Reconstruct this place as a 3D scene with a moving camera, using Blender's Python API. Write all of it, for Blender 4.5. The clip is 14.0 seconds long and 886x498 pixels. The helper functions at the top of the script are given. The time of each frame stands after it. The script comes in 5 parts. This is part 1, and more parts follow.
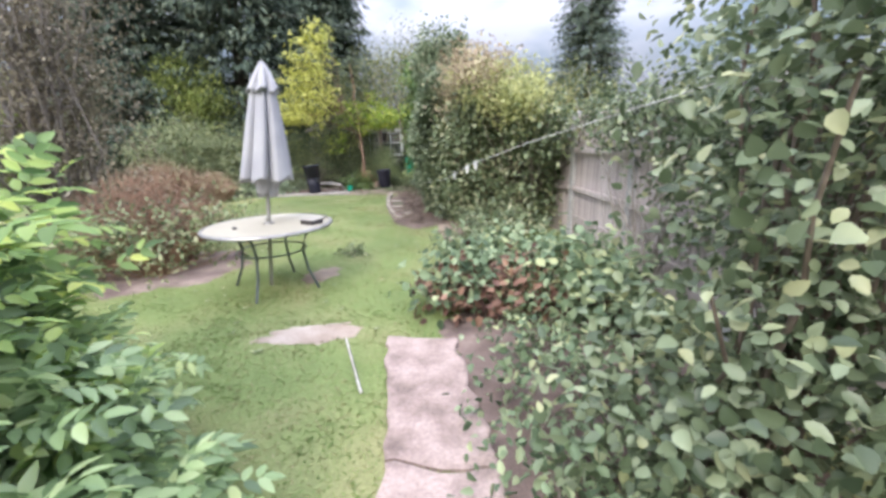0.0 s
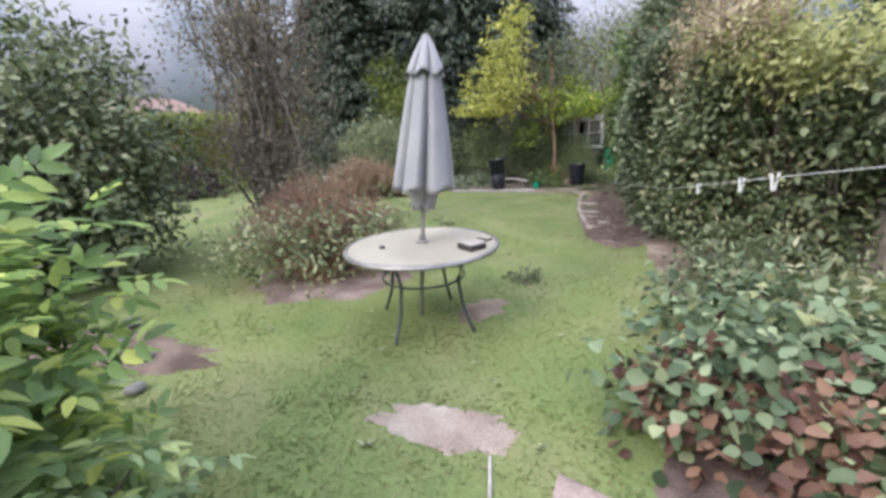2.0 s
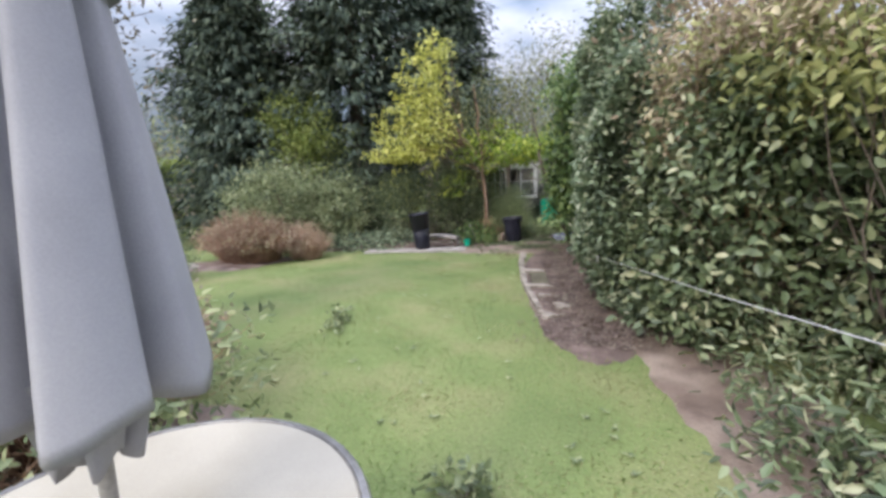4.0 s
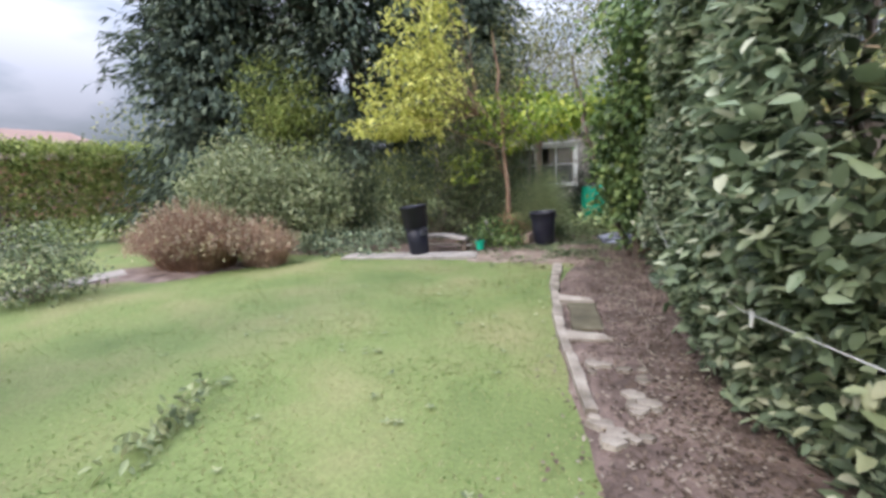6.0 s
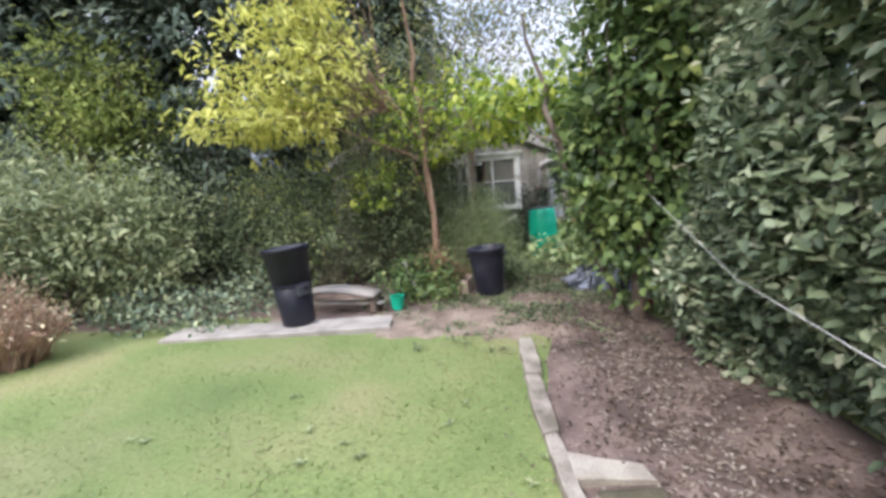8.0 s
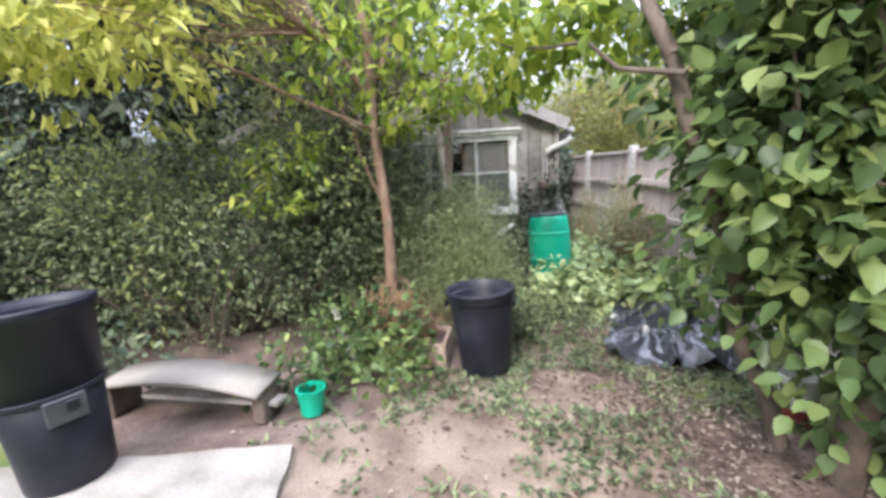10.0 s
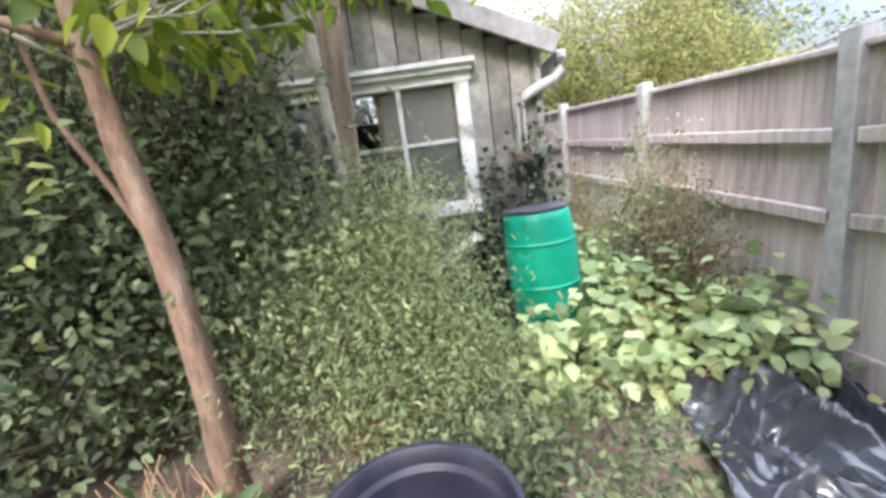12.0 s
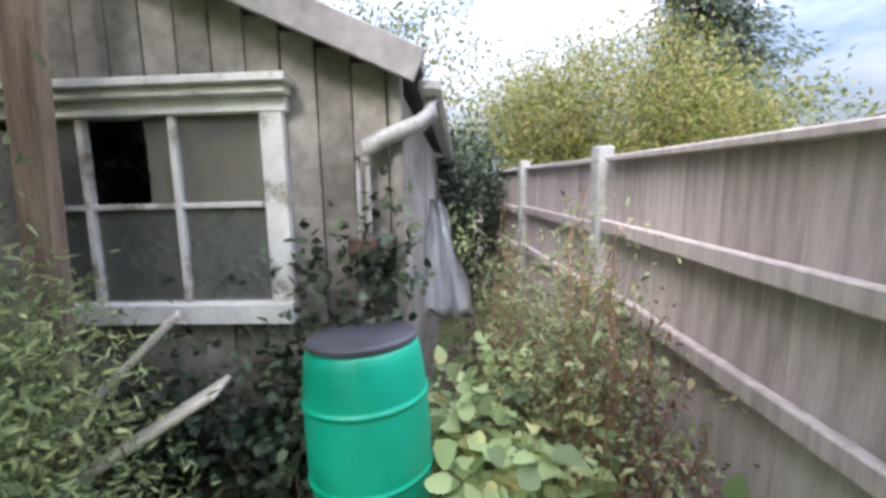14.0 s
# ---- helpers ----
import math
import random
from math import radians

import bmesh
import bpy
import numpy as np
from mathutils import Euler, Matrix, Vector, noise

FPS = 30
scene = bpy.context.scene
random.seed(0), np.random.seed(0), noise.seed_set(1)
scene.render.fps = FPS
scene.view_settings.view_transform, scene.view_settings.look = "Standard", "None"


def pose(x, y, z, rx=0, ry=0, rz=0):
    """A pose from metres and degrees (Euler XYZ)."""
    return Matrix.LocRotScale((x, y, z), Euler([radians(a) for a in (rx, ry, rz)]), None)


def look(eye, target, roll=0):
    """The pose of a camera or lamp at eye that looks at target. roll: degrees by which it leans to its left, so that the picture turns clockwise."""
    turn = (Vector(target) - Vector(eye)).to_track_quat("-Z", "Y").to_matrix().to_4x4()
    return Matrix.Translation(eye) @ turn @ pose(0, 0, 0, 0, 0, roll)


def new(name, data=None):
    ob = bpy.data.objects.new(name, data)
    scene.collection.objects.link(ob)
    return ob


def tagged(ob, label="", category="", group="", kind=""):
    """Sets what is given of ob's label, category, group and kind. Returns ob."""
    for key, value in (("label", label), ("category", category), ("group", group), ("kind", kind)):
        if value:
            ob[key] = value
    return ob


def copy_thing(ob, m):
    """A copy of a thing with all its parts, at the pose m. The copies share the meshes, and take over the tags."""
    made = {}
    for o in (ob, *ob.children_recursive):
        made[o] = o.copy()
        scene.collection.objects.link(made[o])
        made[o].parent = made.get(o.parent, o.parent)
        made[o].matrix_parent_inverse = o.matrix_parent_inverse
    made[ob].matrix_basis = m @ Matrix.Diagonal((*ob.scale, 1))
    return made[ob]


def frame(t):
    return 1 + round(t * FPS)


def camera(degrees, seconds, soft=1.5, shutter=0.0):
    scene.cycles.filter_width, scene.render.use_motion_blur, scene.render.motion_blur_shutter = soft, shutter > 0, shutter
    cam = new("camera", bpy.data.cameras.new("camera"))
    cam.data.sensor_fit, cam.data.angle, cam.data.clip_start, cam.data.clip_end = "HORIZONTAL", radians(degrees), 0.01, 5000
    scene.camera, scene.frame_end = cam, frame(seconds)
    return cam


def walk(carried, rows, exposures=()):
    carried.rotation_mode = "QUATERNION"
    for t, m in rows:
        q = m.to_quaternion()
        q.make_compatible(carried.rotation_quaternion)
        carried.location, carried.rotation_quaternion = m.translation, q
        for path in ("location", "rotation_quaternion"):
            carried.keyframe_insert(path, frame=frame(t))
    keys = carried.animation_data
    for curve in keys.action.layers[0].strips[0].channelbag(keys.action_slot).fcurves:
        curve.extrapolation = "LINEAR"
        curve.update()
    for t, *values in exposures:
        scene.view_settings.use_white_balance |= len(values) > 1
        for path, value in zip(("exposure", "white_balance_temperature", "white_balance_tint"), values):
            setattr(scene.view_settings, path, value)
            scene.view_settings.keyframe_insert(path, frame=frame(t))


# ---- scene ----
cam = camera(95.8, 14.0, soft=3.3)
PATH = [
    (0, (1.935, -2.131, 1.540), (1.798, -0.204, 1.021), -1.7),
    (0.5, (2.007, -1.887, 1.480), (1.426, -0.030, 1.016), -3.2),
    (1, (1.938, -1.628, 1.576), (1.062, 0.104, 1.094), 0.7),
    (1.5, (1.747, -1.216, 1.640), (0.731, 0.462, 1.248), -3.8),
    (2, (1.632, -0.786, 1.586), (0.644, 0.871, 1.060), -3.2),
    (2.5, (1.582, -0.263, 1.623), (0.694, 1.410, 0.978), -2.3),
    (3, (1.410, 0.292, 1.667), (0.701, 2.051, 1.033), -5.2),
    (3.5, (1.272, 0.914, 1.685), (0.549, 2.740, 1.304), -4.9),
    (3.7, (1.091, 1.158, 1.677), (0.398, 3.005, 1.345), -3.2),
    (5.8, (0.519, 3.944, 1.386), (-0.228, 5.773, 1.075), -4.1),
    (6, (0.455, 4.218, 1.394), (-0.391, 5.996, 1.043), -3.3),
    (6.5, (0.229, 4.827, 1.366), (-0.564, 6.636, 1.059), -4.6),
    (7, (0.029, 5.411, 1.383), (-0.704, 7.254, 1.122), -3.8),
    (7.5, (-0.164, 6.040, 1.370), (-0.822, 7.903, 1.061), -3.2),
    (7.7, (-0.224, 6.316, 1.352), (-0.776, 8.222, 1.101), -4.3),
    (9.8, (-0.892, 8.826, 1.394), (-1.250, 10.756, 1.007), -4.0),
    (10, (-0.923, 9.056, 1.375), (-1.202, 11.014, 1.079), -2.5),
    (10.5, (-1.004, 9.641, 1.428), (-1.148, 11.596, 1.028), -5.2),
    (11, (-0.982, 10.215, 1.435), (-1.159, 12.155, 0.982), -4.8),
    (11.5, (-1.018, 10.755, 1.438), (-1.168, 12.679, 0.911), -6.6),
    (12, (-0.903, 11.200, 1.418), (-0.975, 13.153, 0.992), -7.6),
    (12.5, (-0.631, 11.638, 1.371), (-0.502, 13.582, 0.918), -5.8),
    (13, (-0.425, 12.003, 1.428), (-0.235, 13.958, 1.050), -4.2),
    (13.5, (-0.170, 12.254, 1.470), (-0.343, 14.239, 1.306), -1.6),
    (14, (0.043, 12.421, 1.548), (-0.046, 14.404, 1.305), -1.3),
]
walk(cam, [(t, look(eye, target, roll)) for t, eye, target, roll in PATH],
     exposures=[(0, 1.15), (1.5, 0.78), (2.5, 0.69), (3.7, 0.76), (6, 0.95), (7.5, 1.1), (9.8, 1.6), (11.5, 2.0), (13, 1.88), (13.5, 1.64), (14, 1.48)])

# ---- light ----
world = bpy.data.worlds.new("overcast_sky")
scene.world = world
world.use_nodes = True
wn, wl = world.node_tree.nodes, world.node_tree.links
wn.clear()
w_out = wn.new("ShaderNodeOutputWorld")
w_bg = wn.new("ShaderNodeBackground")
w_sky = wn.new("ShaderNodeTexSky")
w_sky.sky_type, w_sky.sun_disc = "NISHITA", False
w_sky.sun_elevation, w_sky.sun_rotation = radians(41), radians(198)
w_sky.dust_density, w_sky.air_density = 2.0, 1.0
w_co = wn.new("ShaderNodeTexCoord")
w_map = wn.new("ShaderNodeMapping")
w_map.inputs["Scale"].default_value = (1.0, 1.0, 2.6)
w_noise = wn.new("ShaderNodeTexNoise")
w_noise.inputs["Scale"].default_value, w_noise.inputs["Detail"].default_value = 2.6, 7
w_ramp = wn.new("ShaderNodeValToRGB")
w_ramp.color_ramp.elements[0].position, w_ramp.color_ramp.elements[0].color = 0.36, (0.15, 0.15, 0.15, 1)
w_ramp.color_ramp.elements[1].position, w_ramp.color_ramp.elements[1].color = 0.56, (1, 1, 1, 1)
w_mix = wn.new("ShaderNodeMixRGB")
w_mix.inputs["Color2"].default_value = (7.3, 7.7, 9.5, 1)
wl.new(w_co.outputs["Generated"], w_map.inputs["Vector"])
wl.new(w_map.outputs["Vector"], w_noise.inputs["Vector"])
wl.new(w_noise.outputs["Fac"], w_ramp.inputs["Fac"])
wl.new(w_ramp.outputs["Color"], w_mix.inputs["Fac"])
wl.new(w_sky.outputs["Color"], w_mix.inputs["Color1"])
w_sep = wn.new("ShaderNodeSeparateXYZ")
wl.new(w_co.outputs["Generated"], w_sep.inputs["Vector"])
w_el = wn.new("ShaderNodeMapRange")
w_el.inputs["From Min"].default_value, w_el.inputs["From Max"].default_value = 0.0, 1.0
w_el.inputs["To Min"].default_value, w_el.inputs["To Max"].default_value = 0.138, 3.0
w_pow = wn.new("ShaderNodeMath")
w_pow.operation = "POWER"
w_pow.inputs[1].default_value = 1.5
wl.new(w_sep.outputs["Z"], w_pow.inputs[0])
wl.new(w_pow.outputs[0], w_el.inputs["Value"])
w_grad = wn.new("ShaderNodeVectorMath")
w_grad.operation = "SCALE"
wl.new(w_mix.outputs["Color"], w_grad.inputs[0])
wl.new(w_el.outputs["Result"], w_grad.inputs["Scale"])
wl.new(w_grad.outputs["Vector"], w_bg.inputs["Color"])
wl.new(w_bg.outputs["Background"], w_out.inputs["Surface"])
w_bg.inputs["Strength"].default_value = 0.13
sun = new("sun", bpy.data.lights.new("sun", "SUN"))
sun.data.energy, sun.data.angle, sun.data.color = 1.3, radians(16), (1.0, 0.95, 0.88)
sun.matrix_world = look((-4, -9, 11), (0, 3, 0))

# ---- materials ----


def ramp_stops(node, stops):
    els = node.color_ramp.elements
    while len(els) < len(stops):
        els.new(0.5)
    for el, (at, col) in zip(els, stops):
        el.position, el.color = at, (*col, 1)


def mat(name, stops, scale=8.0, rough=0.8, bump=0.3, metal=0.0, detail=6, fine=60.0, stretch=(1, 1, 1), spec=0.5, coords="Object", grainy=0.45):
    """Noise-coloured surface: broad stains by the ramp, grain by a second noise, and a bump of both."""
    m = bpy.data.materials.new(name)
    m.use_nodes = True
    n, l = m.node_tree.nodes, m.node_tree.links
    b = n["Principled BSDF"]
    co, mp = n.new("ShaderNodeTexCoord"), n.new("ShaderNodeMapping")
    mp.inputs["Scale"].default_value = stretch
    l.new(co.outputs[coords], mp.inputs["Vector"])
    big, small = n.new("ShaderNodeTexNoise"), n.new("ShaderNodeTexNoise")
    big.inputs["Scale"].default_value, big.inputs["Detail"].default_value = scale, detail
    small.inputs["Scale"].default_value, small.inputs["Detail"].default_value = fine, 4
    for q in (big, small):
        l.new(mp.outputs["Vector"], q.inputs["Vector"])
    rp = n.new("ShaderNodeValToRGB")
    ramp_stops(rp, stops)
    info = n.new("ShaderNodeObjectInfo")
    add = n.new("ShaderNodeMath")
    add.operation = "MULTIPLY_ADD"
    add.inputs[1].default_value, add.inputs[2].default_value = 0.22, -0.11
    l.new(info.outputs["Random"], add.inputs[0])
    tot = n.new("ShaderNodeMath")
    tot.operation = "ADD"
    l.new(big.outputs["Fac"], tot.inputs[0])
    l.new(add.outputs["Value"], tot.inputs[1])
    l.new(tot.outputs["Value"], rp.inputs["Fac"])
    grain = n.new("ShaderNodeMixRGB")
    grain.blend_type = "OVERLAY"
    grain.inputs["Fac"].default_value = grainy
    l.new(rp.outputs["Color"], grain.inputs["Color1"])
    l.new(small.outputs["Fac"], grain.inputs["Color2"])
    l.new(grain.outputs["Color"], b.inputs["Base Color"])
    rr = n.new("ShaderNodeMapRange")
    rr.inputs["To Min"].default_value, rr.inputs["To Max"].default_value = max(rough - 0.15, 0.03), min(rough + 0.12, 1)
    l.new(big.outputs["Fac"], rr.inputs["Value"])
    l.new(rr.outputs["Result"], b.inputs["Roughness"])
    b.inputs["Metallic"].default_value = metal
    b.inputs["Specular IOR Level"].default_value = spec
    if bump:
        bp = n.new("ShaderNodeBump")
        bp.inputs["Strength"].default_value, bp.inputs["Distance"].default_value = bump, 0.02
        hs = n.new("ShaderNodeMath")
        hs.operation = "MULTIPLY_ADD"
        hs.inputs[1].default_value = 0.5
        l.new(small.outputs["Fac"], hs.inputs[0])
        l.new(big.outputs["Fac"], hs.inputs[2])
        l.new(hs.outputs["Value"], bp.inputs["Height"])
        l.new(bp.outputs["Normal"], b.inputs["Normal"])
    return m


def leaf_mat(name, stops, rough=0.5, through_light=0.42, spec=0.4):
    """Leaves: a colour for each leaf from the ramp, gloss, and some light let through."""
    m = bpy.data.materials.new(name)
    m.use_nodes = True
    n, l = m.node_tree.nodes, m.node_tree.links
    b = n["Principled BSDF"]
    geo, rp = n.new("ShaderNodeNewGeometry"), n.new("ShaderNodeValToRGB")
    # The first stop is darkened to put the shade between leaves into their colour.
    stops = [(stops[0][0], tuple(0.66 * c for c in stops[0][1]))] + stops[1:]
    ramp_stops(rp, stops)
    co, nz = n.new("ShaderNodeTexCoord"), n.new("ShaderNodeTexNoise")
    nz.inputs["Scale"].default_value = 1.6
    l.new(co.outputs["Object"], nz.inputs["Vector"])
    mx = n.new("ShaderNodeMath")
    mx.operation = "MULTIPLY_ADD"
    mx.inputs[1].default_value, mx.inputs[2].default_value = 0.9, -0.45
    l.new(nz.outputs["Fac"], mx.inputs[0])
    sm = n.new("ShaderNodeMath")
    sm.operation, sm.use_clamp = "ADD", True
    l.new(geo.outputs["Random Per Island"], sm.inputs[0])
    l.new(mx.outputs["Value"], sm.inputs[1])
    l.new(sm.outputs["Value"], rp.inputs["Fac"])
    l.new(rp.outputs["Color"], b.inputs["Base Color"])
    b.inputs["Roughness"].default_value, b.inputs["Specular IOR Level"].default_value = rough, spec
    tr, mix = n.new("ShaderNodeBsdfTranslucent"), n.new("ShaderNodeMixShader")
    mix.inputs["Fac"].default_value = through_light
    l.new(rp.outputs["Color"], tr.inputs["Color"])
    l.new(b.outputs["BSDF"], mix.inputs[1])
    l.new(tr.outputs["BSDF"], mix.inputs[2])
    l.new(mix.outputs["Shader"], n["Material Output"].inputs["Surface"])
    return m


M = {}
M["lawn"] = mat("lawn_earth", [(0.3, (0.106, 0.144, 0.050)), (0.5, (0.148, 0.186, 0.066)), (0.72, (0.208, 0.206, 0.095))], 0.9, 0.95, 0.8, fine=40, spec=0.2)
M["grass"] = leaf_mat("grass_blades", [(0.0, (0.160, 0.275, 0.080)), (0.5, (0.160, 0.231, 0.069)), (0.82, (0.225, 0.285, 0.096)), (1.0, (0.330, 0.320, 0.150))], 0.6, 0.5, 0.25)
M["soil"] = mat("dry_soil", [(0.3, (0.090, 0.064, 0.049)), (0.5, (0.178, 0.132, 0.104)), (0.7, (0.275, 0.218, 0.172))], 2.5, 0.95, 0.9, fine=70, spec=0.2)
M["bark_soil"] = mat("leaf_mould_soil", [(0.3, (0.080, 0.058, 0.049)), (0.5, (0.165, 0.120, 0.102)), (0.7, (0.265, 0.205, 0.172))], 3.0, 0.95, 1.0, fine=60, spec=0.2)
M["sand"] = mat("worn_pale_earth", [(0.3, (0.180, 0.135, 0.104)), (0.5, (0.297, 0.234, 0.189)), (0.75, (0.405, 0.342, 0.288))], 3.2, 0.95, 0.8, fine=55, spec=0.2)
M["pave"] = mat("pink_worn_concrete", [(0.3, (0.095, 0.068, 0.055)), (0.45, (0.215, 0.158, 0.136)), (0.68, (0.335, 0.256, 0.226))], 5.0, 0.9, 0.9, fine=45)
M["concrete"] = mat("pale_concrete", [(0.3, (0.177, 0.160, 0.139)), (0.5, (0.286, 0.256, 0.228)), (0.7, (0.354, 0.320, 0.283))], 4.0, 0.85, 0.4, fine=90)
M["kerb"] = mat("lichened_kerb_concrete", [(0.3, (0.123, 0.104, 0.077)), (0.5, (0.246, 0.210, 0.173)), (0.7, (0.344, 0.307, 0.255))], 6.0, 0.9, 0.6, fine=80)
M["moss"] = mat("mossy_slab", [(0.3, (0.055, 0.048, 0.028)), (0.55, (0.105, 0.092, 0.056)), (0.75, (0.19, 0.16, 0.12))], 4.0, 0.95, 0.7, fine=70)
M["black"] = mat("black_plastic", [(0.3, (0.009, 0.009, 0.016)), (0.6, (0.015, 0.015, 0.026)), (0.8, (0.03, 0.03, 0.042))], 5, 0.45, 0.08, fine=120, spec=0.35, grainy=0.12)
M["sheet"] = mat("black_polythene", [(0.3, (0.03, 0.033, 0.042)), (0.7, (0.09, 0.095, 0.115))], 3, 0.28, 0.12, fine=30, spec=0.9, grainy=0.12)
M["green"] = mat("green_plastic", [(0.3, (0.000, 0.300, 0.180)), (0.5, (0.005, 0.396, 0.252)), (0.75, (0.024, 0.456, 0.300))], 3, 0.42, 0.05, fine=90, grainy=0.12)
M["lid"] = mat("grey_lid_plastic", [(0.3, (0.036, 0.036, 0.045)), (0.7, (0.078, 0.078, 0.090))], 6, 0.6, 0.1, grainy=0.12)
M["white_pl"] = mat("white_plastic", [(0.3, (0.6, 0.58, 0.54)), (0.6, (0.78, 0.77, 0.74))], 6, 0.5, 0.05, grainy=0.12)
M["red_pl"] = mat("red_plastic", [(0.3, (0.25, 0.04, 0.04)), (0.6, (0.34, 0.06, 0.06))], 6, 0.5, 0.05)
M["fence"] = mat("weathered_fence_wood", [(0.25, (0.33, 0.275, 0.255)), (0.5, (0.475, 0.405, 0.38)), (0.75, (0.59, 0.52, 0.49))], 3.0, 0.85, 0.3, fine=26, stretch=(9, 9, 0.8), grainy=0.25)
M["post"] = mat("grey_fence_post", [(0.25, (0.32, 0.315, 0.31)), (0.5, (0.405, 0.395, 0.385)), (0.75, (0.470, 0.458, 0.45))], 4.0, 0.85, 0.3, fine=30, stretch=(0.637, 0.637, 0.637))
M["shed"] = mat("grey_shed_boards", [(0.25, (0.143, 0.130, 0.117)), (0.5, (0.260, 0.240, 0.221)), (0.75, (0.403, 0.377, 0.351))], 3.0, 0.9, 0.4, fine=24, stretch=(0.750, 0.750, 0.750))
M["felt"] = mat("roof_felt", [(0.3, (0.08, 0.075, 0.075)), (0.7, (0.17, 0.16, 0.155))], 5, 0.95, 0.4)
M["barge"] = mat("grey_bargeboard", [(0.3, (0.23, 0.21, 0.21)), (0.6, (0.3, 0.28, 0.285))], 4, 0.8, 0.08, fine=20)
M["flaky"] = mat("flaking_white_paint", [(0.3, (0.33, 0.29, 0.25)), (0.42, (0.66, 0.65, 0.63)), (0.7, (0.8, 0.8, 0.79))], 9, 0.65, 0.3, fine=60)
M["oldwood"] = mat("bare_brown_timber", [(0.25, (0.16, 0.11, 0.085)), (0.5, (0.3, 0.22, 0.17)), (0.75, (0.42, 0.33, 0.26))], 4, 0.85, 0.3, fine=30, stretch=(6, 6, 0.8))
M["greywood"] = mat("grey_weathered_timber", [(0.25, (0.22, 0.2, 0.17)), (0.5, (0.38, 0.35, 0.31)), (0.75, (0.5, 0.47, 0.42))], 4, 0.85, 0.3, fine=40)
M["pipe"] = mat("grey_pipe", [(0.3, (0.25, 0.24, 0.24)), (0.6, (0.4, 0.39, 0.39))], 8, 0.5, 0.1)
M["rust"] = mat("rusty_iron", [(0.3, (0.06, 0.04, 0.035)), (0.7, (0.15, 0.09, 0.07))], 12, 0.85, 0.3)
M["canvas"] = mat("lilac_grey_canvas", [(0.25, (0.25, 0.245, 0.265)), (0.5, (0.33, 0.325, 0.345)), (0.75, (0.39, 0.38, 0.385))], 2.2, 0.9, 0.12, fine=180, grainy=0.12)
M["tabletop"] = mat("beige_stained_glass_top", [(0.28, (0.185, 0.160, 0.109)), (0.42, (0.302, 0.273, 0.210)), (0.7, (0.370, 0.336, 0.269))], 2.6, 0.45, 0.03, fine=150, grainy=0.12)
M["rim"] = mat("grey_metal_rim", [(0.3, (0.22, 0.21, 0.2)), (0.6, (0.32, 0.31, 0.3))], 10, 0.45, 0.05, metal=0.6)
M["metal"] = mat("dark_green_grey_metal", [(0.3, (0.07, 0.085, 0.085)), (0.6, (0.12, 0.14, 0.14))], 10, 0.5, 0.1, metal=0.4)
M["polemetal"] = mat("grey_pole_metal", [(0.3, (0.2, 0.19, 0.18)), (0.6, (0.32, 0.31, 0.29))], 10, 0.45, 0.05, metal=0.5)
M["dark"] = mat("dark_plastic", [(0.3, (0.02, 0.018, 0.02)), (0.6, (0.05, 0.045, 0.045))], 10, 0.5, 0.05)
M["boxtop"] = mat("pale_box_lid", [(0.3, (0.302, 0.274, 0.238)), (0.6, (0.374, 0.346, 0.302))], 10, 0.6, 0.05)
M["line"] = mat("grey_washing_line", [(0.3, (0.360, 0.352, 0.336)), (0.6, (0.480, 0.472, 0.456))], 10, 0.7, 0.05)
M["peg"] = mat("bleached_peg", [(0.3, (0.55, 0.54, 0.53)), (0.6, (0.7, 0.69, 0.68))], 10, 0.6, 0.05)
M["bark"] = mat("brown_bark", [(0.25, (0.056, 0.041, 0.032)), (0.5, (0.120, 0.090, 0.071)), (0.75, (0.195, 0.158, 0.128))], 7, 0.92, 0.8, fine=40, stretch=(0.800, 0.800, 0.600))
M["redbark"] = mat("red_brown_bark", [(0.25, (0.11, 0.065, 0.045)), (0.5, (0.24, 0.15, 0.105)), (0.75, (0.36, 0.27, 0.21))], 6, 0.9, 0.6, fine=40, stretch=(3, 3, 0.8))
M["palebark"] = mat("pale_grey_bark", [(0.25, (0.22, 0.19, 0.16)), (0.5, (0.38, 0.34, 0.3)), (0.75, (0.52, 0.48, 0.43))], 6, 0.9, 0.6, fine=40, stretch=(3, 3, 0.8))
M["drystem"] = mat("dry_stems", [(0.25, (0.2, 0.12, 0.07)), (0.5, (0.33, 0.2, 0.12)), (0.75, (0.42, 0.29, 0.18))], 6, 0.9, 0.2)
M["redstem"] = mat("red_brown_dead_stems", [(0.25, (0.205, 0.117, 0.083)), (0.5, (0.359, 0.219, 0.151)), (0.75, (0.487, 0.336, 0.242))], 6, 0.9, 0.2)
M["brick"] = mat("red_brick_far", [(0.3, (0.25, 0.12, 0.08)), (0.6, (0.35, 0.18, 0.12))], 6, 0.9, 0.2)
M["tile"] = mat("red_roof_tile", [(0.3, (0.16, 0.1, 0.085)), (0.6, (0.26, 0.17, 0.14))], 5, 0.9, 0.4)
M["cloth"] = mat("white_polythene_cover", [(0.3, (0.78, 0.78, 0.79)), (0.6, (0.88, 0.88, 0.9))], 4, 0.45, 0.3)
g = leaf_mat
M["elder"] = g("elder_leaves", [(0.0, (0.136, 0.232, 0.088)), (0.5, (0.287, 0.416, 0.152)), (0.85, (0.496, 0.609, 0.202)), (1.0, (0.692, 0.731, 0.226))], 0.45, 0.6)
